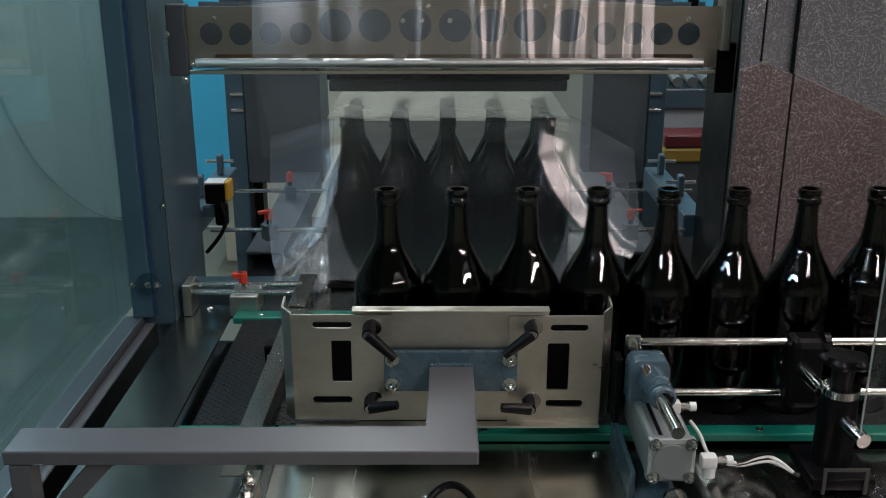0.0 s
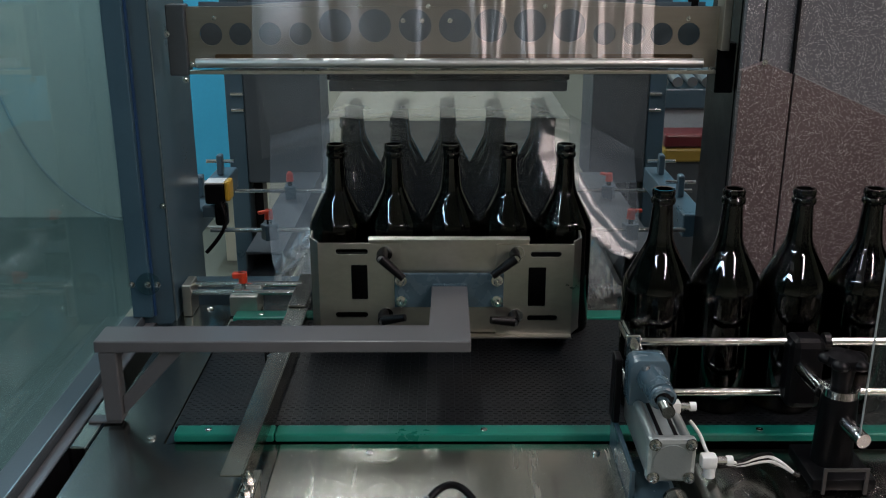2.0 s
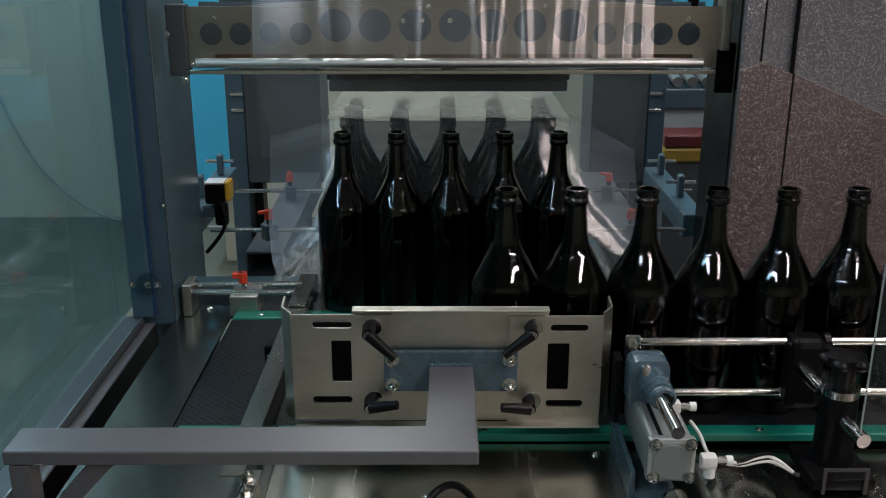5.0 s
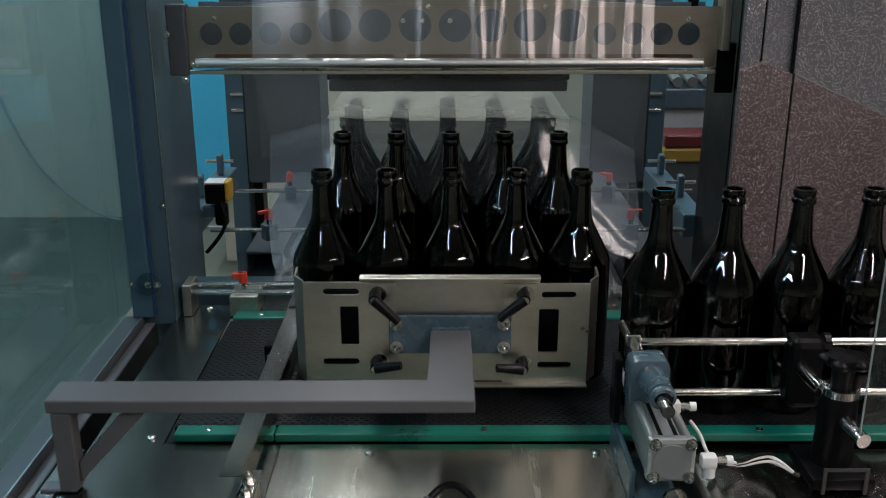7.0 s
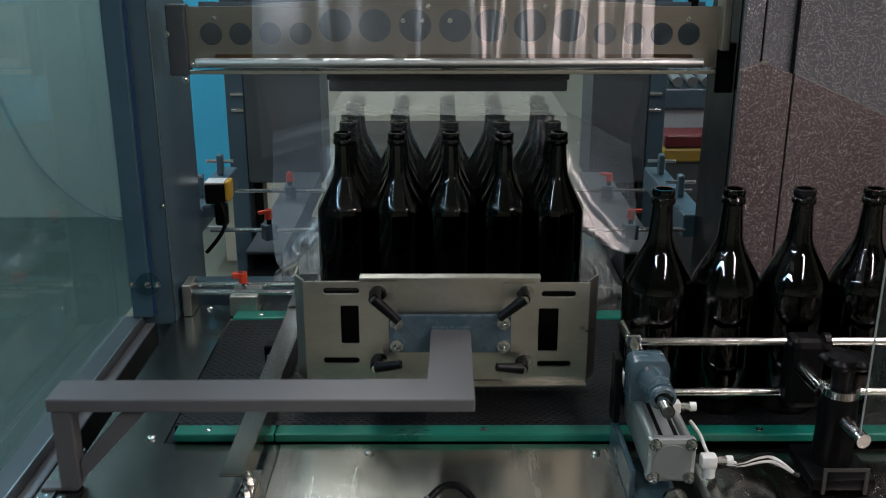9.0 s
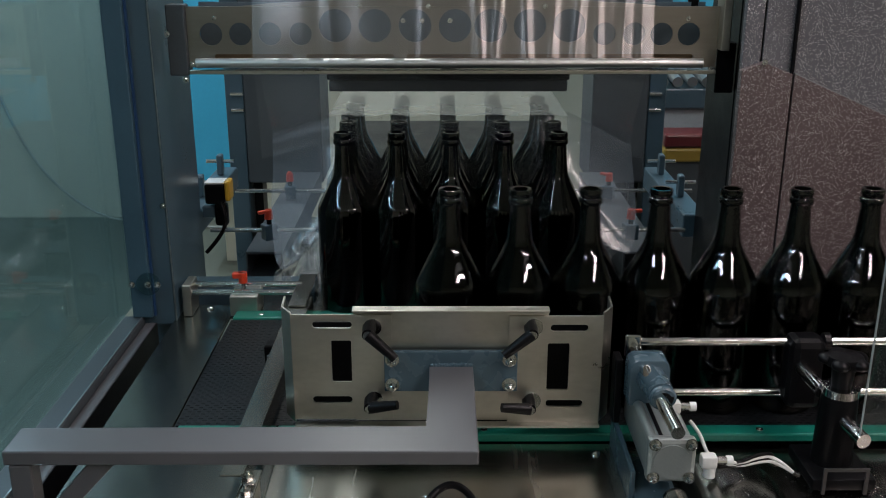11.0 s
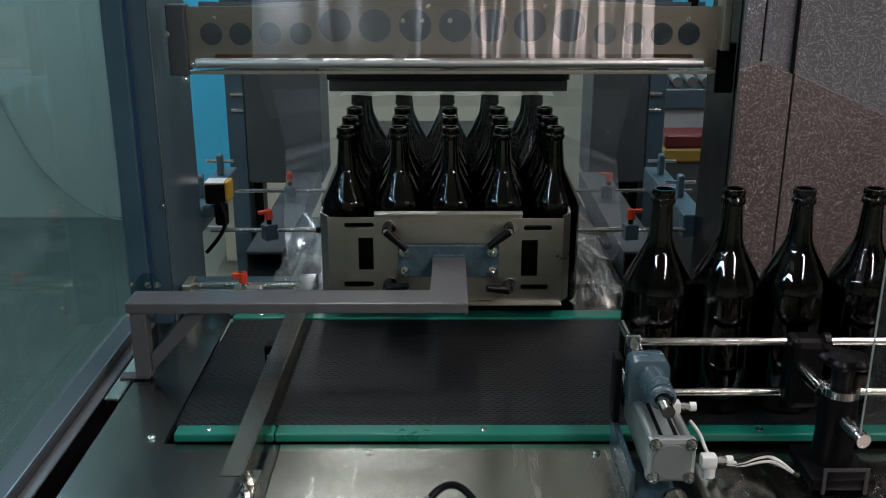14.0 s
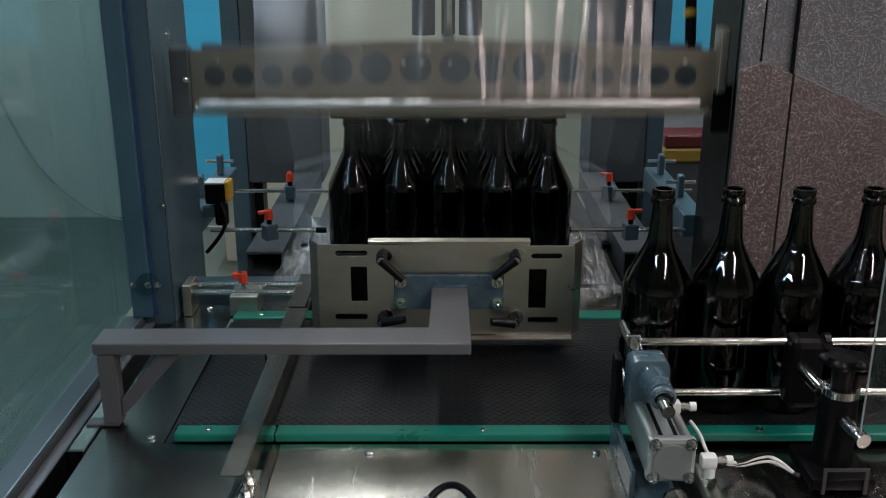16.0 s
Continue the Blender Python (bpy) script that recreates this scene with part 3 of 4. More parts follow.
side_pane = thing("side_window", "green-tinted clear plastic side door of the machine", "window")
part("pane", box(B(), -0.531, -0.5255, 0.3, 1.565, 0.001, 1.1), PANE, side_pane)
front_pane = thing("clear_guard", "clear plastic guard with a polished edge over the infeed", "guard")
part("pane", box(B(), 0.4625, 0.95, 0.9480, 0.9505, 0.085, 0.9), sheet_mat("clear_pane", (0.3, 0.4, 0.4), 0.02, 0.02, gloss=0.2), front_pane)
part("polished_edge", box(B(), 0.4610, 0.4622, 0.9480, 0.9505, 0.085, 0.9), mat("pane_edge", (0.22, 0.25, 0.25), 0.25), front_pane, "polished pane edge")

# ---- infeed lane rails, stopper cylinder, clamp post ----
lane = thing("lane_rail", "two polished steel rods along the bottle lane in a black clamp", "rail")
for z, xs in ((0.1195, ((0.252, 0.435), (0.487, 1.2))), (0.049, ((0.27, 0.435), (0.487, 1.2)))):
    for a, c in xs:
        part("rod", rod(B(), (a, 1.125, z), (c, 1.125, z), 0.0055, 16), CHROME, lane, smooth=True)
b = B()
box(b, 0.436, 0.480, 1.100, 1.14, 0.035, 0.130, 0.010)
part("clamp_block", b, BLACK, lane)
part("clamp_ring", rod(B(), (0.482, 1.125, 0.1195), (0.49, 1.125, 0.1195), 0.011, 16), BLACK, lane)

holder = thing("clamp_post", "black plastic clamp post with a star knob and polished rod", "clamp post")
b = B()
box(b, 0.432, 0.508, 0.985, 1.07, -0.010, 0.006, 0.004)
rod(b, (0.470, 1.03, 0.004), (0.470, 1.03, 0.095), 0.024, 24, 0.021)
part("post", b, BLACK, holder, smooth=True)
b = B()
box(b, 0.443, 0.447, 0.982, 0.9845, -0.012, 0.018)
box(b, 0.492, 0.496, 0.982, 0.9845, -0.012, 0.018)
box(b, 0.443, 0.496, 0.982, 0.9845, 0.018, 0.022)
part("foot_frame", b, mat("worn_plastic", (0.03, 0.029, 0.028), 0.5), holder)
part("collar", rod(B(), (0.470, 1.03, 0.095), (0.470, 1.03, 0.1045), 0.0215, 28), CHROME, holder, "chrome collar", True)
b = B()
rod(b, (0.470, 1.03, 0.104), (0.470, 1.03, 0.132), 0.011, 18, 0.014)
for k in range(5):
    a = radians(72 * k + 20)
    bmesh.ops.create_icosphere(b, subdivisions=3, radius=0.0105, matrix=Matrix.Translation((0.470 + 0.0195 * math.cos(a), 1.03 + 0.0195 * math.sin(a), 0.138)) @ Matrix.Diagonal((1, 1, 0.65, 1)))
lathe(b, [(0.012, 0.128), (0.021, 0.132), (0.0225, 0.138), (0.020, 0.144), (0.010, 0.147), (0.0001, 0.1475)], 30, Matrix.Translation((0.470, 1.03, 0)))
part("star_knob", b, BLACK, holder, "black star knob", True)
part("cross_shaft", rod(B(), (0.4495, 1.10, 0.094), (0.4525, 1.040, 0.093), 0.0092, 20), CHROME, holder, "chrome shaft", True)
part("shaft_end", rod(B(), (0.472, 1.012, 0.067), (0.4775, 0.970, 0.065), 0.0088, 20), CHROME, holder, "chrome shaft end", True)

stop = thing("stopper_cylinder", "pneumatic stopper cylinder on a blue-grey bracket", "cylinder")
part("side_plate", box(B(), 0.2150, 0.2215, 0.965, 1.10, -0.03, 0.030, 0.002), BLUE, stop)
part("stop_bracket", box(B(), 0.2120, 0.2215, 1.075, 1.10, 0.031, 0.118, 0.002), BLACK, stop, "black stop bracket")
b = B()
prism(b, [(0.2235, 0.070), (0.2725, 0.070), (0.2725, 0.118), (0.2700, 0.126), (0.2640, 0.1305), (0.2330, 0.1305), (0.2265, 0.127), (0.2235, 0.120)], 1.044, 1.078, 0.004, True)
part("bearing_block", b, BLUE, stop, smooth=True)
part("bearing_sleeve", rod(B(), (0.2495, 1.046, 0.1065), (0.2475, 0.978, 0.1180), 0.0180, 32, 0.0148), BLUE, stop, "", True)
b = B()
lathe(b, [(0.0095, 0.0), (0.0135, 0.0), (0.0152, 0.002), (0.0152, 0.006), (0.0135, 0.008), (0.0095, 0.008), (0.0095, 0.0)], 32, Matrix.Translation((0.2475, 0.980, 0.1177)) @ Matrix.Rotation(radians(99.5), 4, "X"))
part("sleeve_collar", b, BLUE, stop, "", True)
# black disc stands in for the shaded hole in the sleeve's end
part("sleeve_hole_disc", rod(B(), (0.2480, 0.9752, 0.1183), (0.2478, 0.9715, 0.1193), 0.0110, 24), BLACK, stop)
b = B()
box(b, 0.2295, 0.2805, 0.962, 1.095, 0.030, 0.0745, 0.003)
for x in (0.236, 0.274):
    for z in (0.035, 0.072):
        rod(b, (x, 0.96, z), (x, 1.086, z), 0.0065, 12)
part("barrel", b, CYL, stop, "ribbed aluminium barrel", True)
for x in (0.2465, 0.2635):
    part("sensor_groove", box(B(), x - 0.0022, x + 0.0022, 0.964, 1.043, 0.0748, 0.0756), BLACK, stop, "dark sensor groove")
b = B()
box(b, 0.2285, 0.2835, 0.948, 0.962, 0.026, 0.080, 0.005)
part("end_cap", b, CYL, stop)
part("end_disc", rod(B(), (0.256, 0.9485, 0.053), (0.256, 0.9465, 0.053), 0.0205, 28), CYL, stop)
for x in (0.2365, 0.2765):
    for z in (0.033, 0.074):
        part("bolt", (lambda q: (bolt(q, x, 0.948, z, 0.0052, 0.006), q)[1])(B()), BOLT, stop)
for x, y, z in ((0.262, 1.02, 0.083), (0.291, 0.958, 0.048)):
    f = part("air_fitting", (lambda q: (box(q, x, x + 0.018, y - 0.0075, y + 0.0075, z - 0.0075, z + 0.0075, 0.003), rod(q, (x + 0.011, y, z), (x + 0.011, y, z - 0.020), 0.0068, 14), q)[2])(B()), WHITE, stop, "white air fitting", True)
    part("throttle_screw", rod(B(), (x + 0.018, y, z), (x + 0.029, y, z), 0.0048, 12), BOLT, f)
    part("throttle_head", rod(B(), (x + 0.029, y, z), (x + 0.036, y, z), 0.0055, 12), WHITE, f)
for k, (mt, rise) in enumerate(((WHITE, 0.010), (WHITE, 0.004), (BLACK, 0.014), (BLACK, 0.008))):
    end = (0.408 - 0.022 * (k // 2), 0.985 + 0.012 * (k // 2), 0.016 + 0.006 * (k // 2))
    hose_line = tube_path("air_hose", [(0.312, 0.958, 0.048 - k * 0.003), (0.335, 0.962, 0.036 + rise * 0.4), (0.362, 0.978, 0.030 + rise), (0.385, 0.985, 0.028 + rise), end], 0.0021, mt, stop, "thin air hose")
    part("ferrule", rod(B(), end, (end[0] + 0.007, end[1] - 0.001, end[2] - 0.003), 0.003, 10), BOLT, hose_line)
tube_path("air_hose", [(0.29, 1.01, 0.07), (0.30, 1.0, 0.06), (0.304, 0.985, 0.045), (0.303, 0.965, 0.05)], 0.0022, WHITE, stop, "thin air hose")
part("lower_bolt", (lambda q: (bolt(q, 0.262, 0.945, 0.008, 0.010, 0.014), q)[1])(B()), BOLT, stop)
part("foot", box(B(), 0.220, 0.285, 0.95, 1.05, -0.030, 0.0, 0.003), BLUE, stop)

pin = thing("stopper_pins", "pair of polished stopper pins between the bottles", "stopper")
part("upper_pin", rod(B(), (0.2475, 0.945, 0.115), (0.2385, 1.172, 0.122), 0.0075, 20), CHROME, pin, smooth=True)
part("lower_pin", rod(B(), (0.236, 1.09, 0.06), (0.236, 1.15, 0.07), 0.0055, 16), CHROME, pin, smooth=True)
part("pin_head", box(B(), 0.228, 0.2475, 1.103, 1.109, 0.108, 0.137, 0.002), CHROME, stop)

duct = thing("curved_cover", "curved polished steel cover on the machine table", "cover")
b = B()
rod(b, (0.33, 0.70, -0.06), (0.33, 1.0, -0.06), 0.085, 40)
part("shell", b, TABLE, duct, smooth=True)

# ---- pusher ----
pusher = thing("pusher", "stainless steel pusher plate on a grey welded arm", "pusher")
SL = [(-0.156, -0.108, 0.1565, 0.1655, 0.0044), (-0.159, -0.110, 0.056, 0.0655, 0.0044), (-0.1339, -0.1095, 0.085, 0.1405, 0.002)]
SR = [(0.132, 0.178, 0.152, 0.161, 0.0044), (0.1286, 0.175, 0.051, 0.060, 0.0044), (0.1293, 0.156, 0.074, 0.1365, 0.002)]
part("left_plate", plate_holes(B(), -0.182, -0.06, 0.034, 0.174, 0.008, 0.011, SL), STEEL, pusher)
part("right_plate", plate_holes(B(), 0.082, 0.196, 0.028, 0.172, 0.008, 0.011, SR), STEEL, pusher)
part("centre_plate", box(B(), -0.107, 0.130, 0.0115, 0.0145, 0.030, 0.183, 0.001), STEEL, pusher)
part("top_flange", box(B(), -0.107, 0.130, 0.0005, 0.0145, 0.1795, 0.1825, 0.001), STEEL, pusher)
for x, s in ((-0.182, -1), (0.196, 1)):
    b = B()
    vs = [b.verts.new((px, py, pz)) for pz in (0.03, 0.176) for px, py in ((x, 0.008), (x + s * 0.014, 0.03), (x + s * 0.016, 0.065), (x + s * 0.0135, 0.065), (x + s * 0.0115, 0.031), (x - s * 0.001, 0.011))]
    for i in range(6):
        b.faces.new((vs[i], vs[(i + 1) % 6], vs[6 + (i + 1) % 6], vs[6 + i]))
    b.faces.new(vs[:6]), b.faces.new(vs[6:])
    part("side_wing", b, STEEL, pusher)
part("contact_plate", plate_holes(B(), -0.19, 0.205, 0.02, 0.142, 0.061, 0.064, []), BLACK, pusher, "dark liner plate")
part("bottom_lip", box(B(), -0.182, 0.196, -0.002, 0.011, 0.026, 0.0295, 0.001), STEEL, pusher)
part("mount_plate", box(B(), -0.0695, 0.0925, 0.0, 0.0075, 0.076, 0.129, 0.001), BLUE, pusher, "blue-grey mounting plate")
for x in (-0.0597, 0.0825):
    for z in (0.1195, 0.0865):
        part("bolt", (lambda q: (bolt(q, x, 0, z, 0.0065, 0.010), q)[1])(B()), BOLT, pusher)


def lever(x, z, ax, az):
    h = part("clamp_lever", (lambda q: (rod(q, (x, 0.008, z), (x, -0.014, z), 0.0085, 16, 0.0075), rod(q, (x, -0.012, z), (x + ax, -0.02, z + az), 0.0075, 14, 0.0055), q)[2])(B()), BLACK, pusher, "black clamping lever", True)
    part("lever_screw", rod(B(), (x, -0.0145, z), (x, -0.017, z), 0.006, 12), CHROME, h)
    part("washer", rod(B(), (x + 0.004, 0.0078, z + 0.002), (x + 0.004, 0.005, z + 0.002), 0.011, 20), CHROME, h)


lever(-0.087, 0.157, 0.032, -0.028)
lever(0.108, 0.157, -0.034, -0.024)
lever(-0.087, 0.060, 0.034, 0.008)
lever(0.108, 0.058, -0.035, 0.006)
b = B()
prism(b, [(-0.4475, -0.203), (0.0385, -0.203), (0.0385, -0.0005), (-0.0145, -0.0005), (-0.0145, -0.152), (-0.4475, -0.152)], 0.095, 0.111, 0.002)
part("arm", b, ARM, pusher, "grey painted flat arm")
b = B()
rng = random.Random(3)
for k in range(14):
    bmesh.ops.create_icosphere(b, subdivisions=1, radius=0.0035, matrix=Matrix.Translation((-0.011 + k * 0.0036, -0.001, 0.1115 + rng.uniform(-0.0008, 0.0008))))
part("weld", b, BLUE, pusher, "rough weld bead", True)
b = B()
box(b, -0.4435, -0.420, -0.202, -0.180, -0.0045, 0.0945, 0.002)
box(b, -0.468, -0.424, -0.200, -0.182, -0.0085, -0.005, 0.001)
part("leg", b, ARM, pusher)
b = B()
prism(b, [(-0.4195, 0.002), (-0.4195, 0.028), (-0.362, 0.0948), (-0.334, 0.0948)], -0.196, -0.186, 0.001, True)
part("brace", b, ARM, pusher)
part("slide", box(B(), -0.472, -0.450, -0.26, -0.10, -0.055, -0.009, 0.002), BOLT, pusher, "steel slide block")

# ---- sealing bar ----
SEAL_STEEL = mat("seal_steel", (0.38, 0.345, 0.305), 0.33, 1.0, 0.10, 4, 60, 0.0, 0.06, stretch=(0.5, 1, 4))
seal = thing("sealing_bar", "perforated stainless sealing bar with a polished roller", "sealing bar")
H = [(cx - r, cx + r, cz - r, cz + r, r * 0.999) for cx, cz, r in [(-0.363, 0.454, 0.018), (-0.317, 0.454, 0.018), (-0.27, 0.4545, 0.018), (-0.222, 0.4545, 0.018), (-0.167, 0.467, 0.026), (-0.1045, 0.467, 0.026), (-0.041, 0.467, 0.026), (0.022, 0.467, 0.026), (0.078, 0.467, 0.026), (0.140, 0.467, 0.026), (0.202, 0.467, 0.026), (0.258, 0.4545, 0.018), (0.305, 0.4545, 0.018), (0.348, 0.454, 0.018), (0.391, 0.454, 0.018)]]
H += [(a, c, 0.414, 0.423, 0.004) for a, c in ((-0.36, -0.235), (-0.215, -0.075), (-0.055, 0.08), (0.095, 0.24), (0.255, 0.40))]
part("plate", plate_holes(B(), -0.40, 0.437, 0.402, 0.4965, 1.560, 1.564, H), SEAL_STEEL, seal)
part("upper_plate", prism(B(), [(-0.33, 0.495), (0.36, 0.495), (0.30, 0.501), (0.16, 0.508), (0.02, 0.511), (-0.12, 0.508), (-0.27, 0.501)], 1.566, 1.570, 0.0, True), SEAL_STEEL, seal)
part("lower_lip", box(B(), -0.40, 0.437, 1.553, 1.5645, 0.392, 0.3985, 0.001), STEEL, seal)
part("roller", rod(B(), (-0.386, 1.5465, 0.4105), (0.413, 1.5465, 0.4105), 0.0078, 24), mat("roller_steel", (0.70, 0.70, 0.68), 0.38, 1.0, 0.02, 1, 6, 0.0, 0.0), seal, "polished roller", True)
part("back_plate", box(B(), -0.39, 0.425, 1.604, 1.608, 0.405, 0.50), mat("blue_steel", (0.10, 0.13, 0.15), 0.4), seal, "dull blue-grey back plate")
part("back_channel", box(B(), -0.39, 0.43, 1.572, 1.60, 0.41, 0.425), mat("tan_liner", (0.25, 0.17, 0.10), 0.5), seal, "tan liner")
for x, z in ((-0.356, 0.479), (-0.3955, 0.408), (0.43, 0.40), (0.388, 0.478), (-0.127, 0.497), (-0.02, 0.497), (0.163, 0.497), (-0.06, 0.475), (-0.03, 0.475), (0.014, 0.475)):
    part("bolt", (lambda q: (bolt(q, x, 1.5595, z, 0.0028, 0.004), q)[1])(B()), BOLT, seal)
part("end_bracket", box(B(), -0.43, -0.4005, 1.55, 1.58, 0.39, 0.50, 0.002), DARK, seal)
part("end_bracket", box(B(), 0.4375, 0.452, 1.54, 1.58, 0.43, 0.53, 0.002), STEEL, seal)
part("hose", rod(B(), (0.408, 1.61, 0.485), (0.402, 1.62, 0.62), 0.009, 14), BLACK, seal, "black cable hose")
part("hose_clip", rod(B(), (0.4045, 1.615, 0.545), (0.404, 1.616, 0.553), 0.0105, 14), YELLOW, seal, "yellow hose clip")
part("slide_block", box(B(), 0.44, 0.47, 1.565, 1.60, 0.36, 0.44, 0.002), BLACK, seal)

# presser pad
press = thing("presser_pad", "long black presser pad above the bottles", "presser")
part("pad", box(B(), -0.192, 0.216, 1.662, 1.722, 0.0, 0.0195, 0.003), PAD, press, "black foam pad")
part("channel", box(B(), -0.195, 0.219, 1.66, 1.725, 0.020, 0.036, 0.002), BLACK, press, "dark metal channel")
part("plunger", rod(B(), (0.012, 1.692, 0.0365), (0.012, 1.692, 0.5), 0.012, 18), CHROME, press, smooth=True)
for x in (-0.03, 0.05):
    part("guide_sleeve", rod(B(), (x, 1.692, 0.14), (x, 1.692, 0.5), 0.02, 20), DARK, press, smooth=True)


# ---- film ----
def sheet(name, x0a, x1a, x0b, x1b, length, material, nx=26, nz=18, wave=0.004, seed=0.0, pleats=()):
    """A hanging sheet from z = 0 down to -length, between widths a (top) and b (bottom), lightly creased."""
    b = B()
    grid = []
    for j in range(nz + 1):
        t = j / nz
        row = []
        for i in range(nx + 1):
            s = i / nx
            x = (x0a + (x0b - x0a) * t) * (1 - s) + (x1a + (x1b - x1a) * t) * s
            y = noise.noise(Vector((x * 9 + seed, t * 3, seed))) * wave * 2 - sum(h * math.exp(-((x - c - lean * (1 - t)) / w) ** 2) * (0.15 + 0.55 * t) for c, w, h, lean in pleats)
            row.append(b.verts.new((x, y, -length * t)))
        grid.append(row)
    for j in range(nz):
        for i in range(nx):
            b.faces.new((grid[j][i], grid[j][i + 1], grid[j + 1][i + 1], grid[j + 1][i]))
    return part(name, b, material, None, "", True)


film_top = tagged(sheet("film_curtain", -0.297, 0.335, -0.295, 0.333, 0.286, FILM_TOP, nx=220, nz=14, wave=0.001, pleats=[(-0.17, 0.007, 0.0016, -0.02), (-0.03, 0.008, 0.0018, 0.01), (0.062, 0.010, 0.0042, -0.02), (0.082, 0.007, 0.0030, 0.03), (0.135, 0.008, 0.0036, -0.01), (0.172, 0.006, 0.0028, 0.02), (0.208, 0.008, 0.0038, 0.03), (0.245, 0.006, 0.0028, 0.0), (0.282, 0.007, 0.0034, 0.02), (0.312, 0.006, 0.0030, 0.01)]), "clear plastic film running down over the sealing bar", "film")


def film_piece(name, label, shape, nu=44, nv=24, material=FILM):
    """A film sheet from a function of (u, v), both from 0 to 1."""
    b = B()
    g = [[b.verts.new(shape(i / nu, j / nv)) for i in range(nu + 1)] for j in range(nv + 1)]
    for j in range(nv):
        for i in range(nu):
            b.faces.new((g[j][i], g[j][i + 1], g[j + 1][i + 1], g[j + 1][i]))
    return tagged(part(name, b, material, None, "", True), label, "film")


def crease(x, z, seed, size):
    return size * (noise.noise(Vector((x * 7, z * 5, seed))) + 0.5 * noise.noise(Vector((x * 19, z * 13, seed + 5))))


def flap_shape(u, v):
    x = -0.300 + 0.637 * u
    side = max(0, abs(u - 0.5) - 0.32) / 0.18
    return (x, crease(x, v, 1.0, 0.002) * v - 0.010 * side * side * v, -0.132 * v - 0.028 * side * v)


RIDGES = [([(-0.172, -0.112), (-0.240, -0.138), (-0.312, -0.165)], 0.0065, 0.0080), ([(-0.172, -0.124), (-0.240, -0.156), (-0.312, -0.190)], 0.0050, 0.0075), ([(0.190, -0.112), (0.265, -0.140), (0.360, -0.178)], 0.0060, 0.0080),
          ([(-0.225, -0.335), (-0.275, -0.305), (-0.300, -0.37)], 0.0065, 0.011), ([(-0.205, -0.30), (-0.225, -0.335), (-0.222, -0.39)], 0.0050, 0.009)]
# lines along which the sheet bends away from the front of the pack
BEND_R = [(0.182, 0.0), (0.176, -0.11), (0.166, -0.16), (0.188, -0.215), (0.235, -0.275), (0.30, -0.325), (0.36, -0.345)]
BEND_L = [(-0.160, 0.0), (-0.172, -0.12), (-0.180, -0.22), (-0.205, -0.29), (-0.255, -0.34), (-0.32, -0.375)]


def past(line, x, z, side):
    """Signed distance past a bend line (positive outside; side is 1 to the right, -1 to the left), and the nearest point on it with its place along it."""
    best = (9.0, 1.0, 0.0, 0.0, 0.0)
    for n, ((ax, az), (bx, bz)) in enumerate(zip(line, line[1:])):
        dx, dz = bx - ax, bz - az
        k = max(0.0, min(1.0, ((x - ax) * dx + (z - az) * dz) / (dx * dx + dz * dz)))
        px, pz = ax + dx * k, az + dz * k
        d = math.hypot(x - px, z - pz)
        if d < best[0]:
            best = (d, 1.0 if ((z - pz) * dx - (x - px) * dz) * side > 0 else -1.0, px, pz, (n + k) / (len(line) - 1))
    d, sign, px, pz, along = best
    return d * sign, px, pz, along


def pleat(line, x, z, side, gx, g0, g1, widest, slope):
    """A fold that rises from the front of the pack along the line, shows a smooth face leaning by (gx, g0 + g1 * depth), and falls away outside."""
    d, px, pz, along = past(line, x, z, side)
    h, top = -pz, -line[1][1]
    crest = min(0.0, gx * (px - line[1][0]) - g0 * (h - top) - g1 * (h * h - top * top) / 2)
    rise = max(0.0, min(1.0, (d + 0.012) / 0.012))
    wide = widest * math.sin(math.pi * min(1.0, 0.12 + 0.85 * along))
    face = gx * (x - px) + (g0 + g1 * h) * (z - pz) if d > 0 else 0.0
    cap = min(1.0, wide / d) if d > wide else 1.0
    back = 1.0 / (1.0 + (max(0.0, d - wide) / 0.055) ** 2)
    return crest * rise * rise * (3 - 2 * rise) * back + face * cap + swell(d - wide, 0.05, slope)


def swell(d, width, slope):
    """Nought before the bend, then rising over width to a steady slope."""
    if d <= 0:
        return 0.0
    return slope * d * d / (2 * width) if d < width else slope * (d - width / 2)


def soft_min(a, b, w):
    h = max(0.0, min(1.0, 0.5 + 0.5 * (b - a) / w))
    return b * (1 - h) + a * h - w * h * (1 - h)


def ridge(x, z):
    """Folds standing out of the sheet along short broken lines."""
    out = 0.0
    for pts, size, width in RIDGES:
        best = 9.0
        for (ax, az), (bx, bz) in zip(pts, pts[1:]):
            d = Vector((bx - ax, bz - az))
            k = max(0.0, min(1.0, Vector((x - ax, z - az)).dot(d) / d.length_squared))
            best = min(best, (Vector((ax, az)) + d * k - Vector((x, z))).length)
        out += size * math.exp(-(best / width) ** 2)
    return out


def back_shape(u, v):
    """Leads from the roller back to the top edge of the pack, lies flat against its front and bends away beside it."""
    low = max(0.0, v - 0.62) / 0.38
    x = (-0.300 - 0.012 * v + 0.075 * low * low) * (1 - u) + (0.338 + 0.020 * v - 0.075 * low * low) * u
    z = -0.40 * v
    lean = -0.090 + 0.98 * -z
    front = pleat(BEND_R, x, z, 1, 0.235, 0.28, 0.7, 0.036, 0.52) + pleat(BEND_L, x, z, -1, -0.13, 0.34, 0.63, 0.010, 0.52)
    y = soft_min(lean, front, 0.016) + crease(x, v, 7.0, 0.0012) * min(1, v * 6)
    return (x, y - ridge(x, z), z)


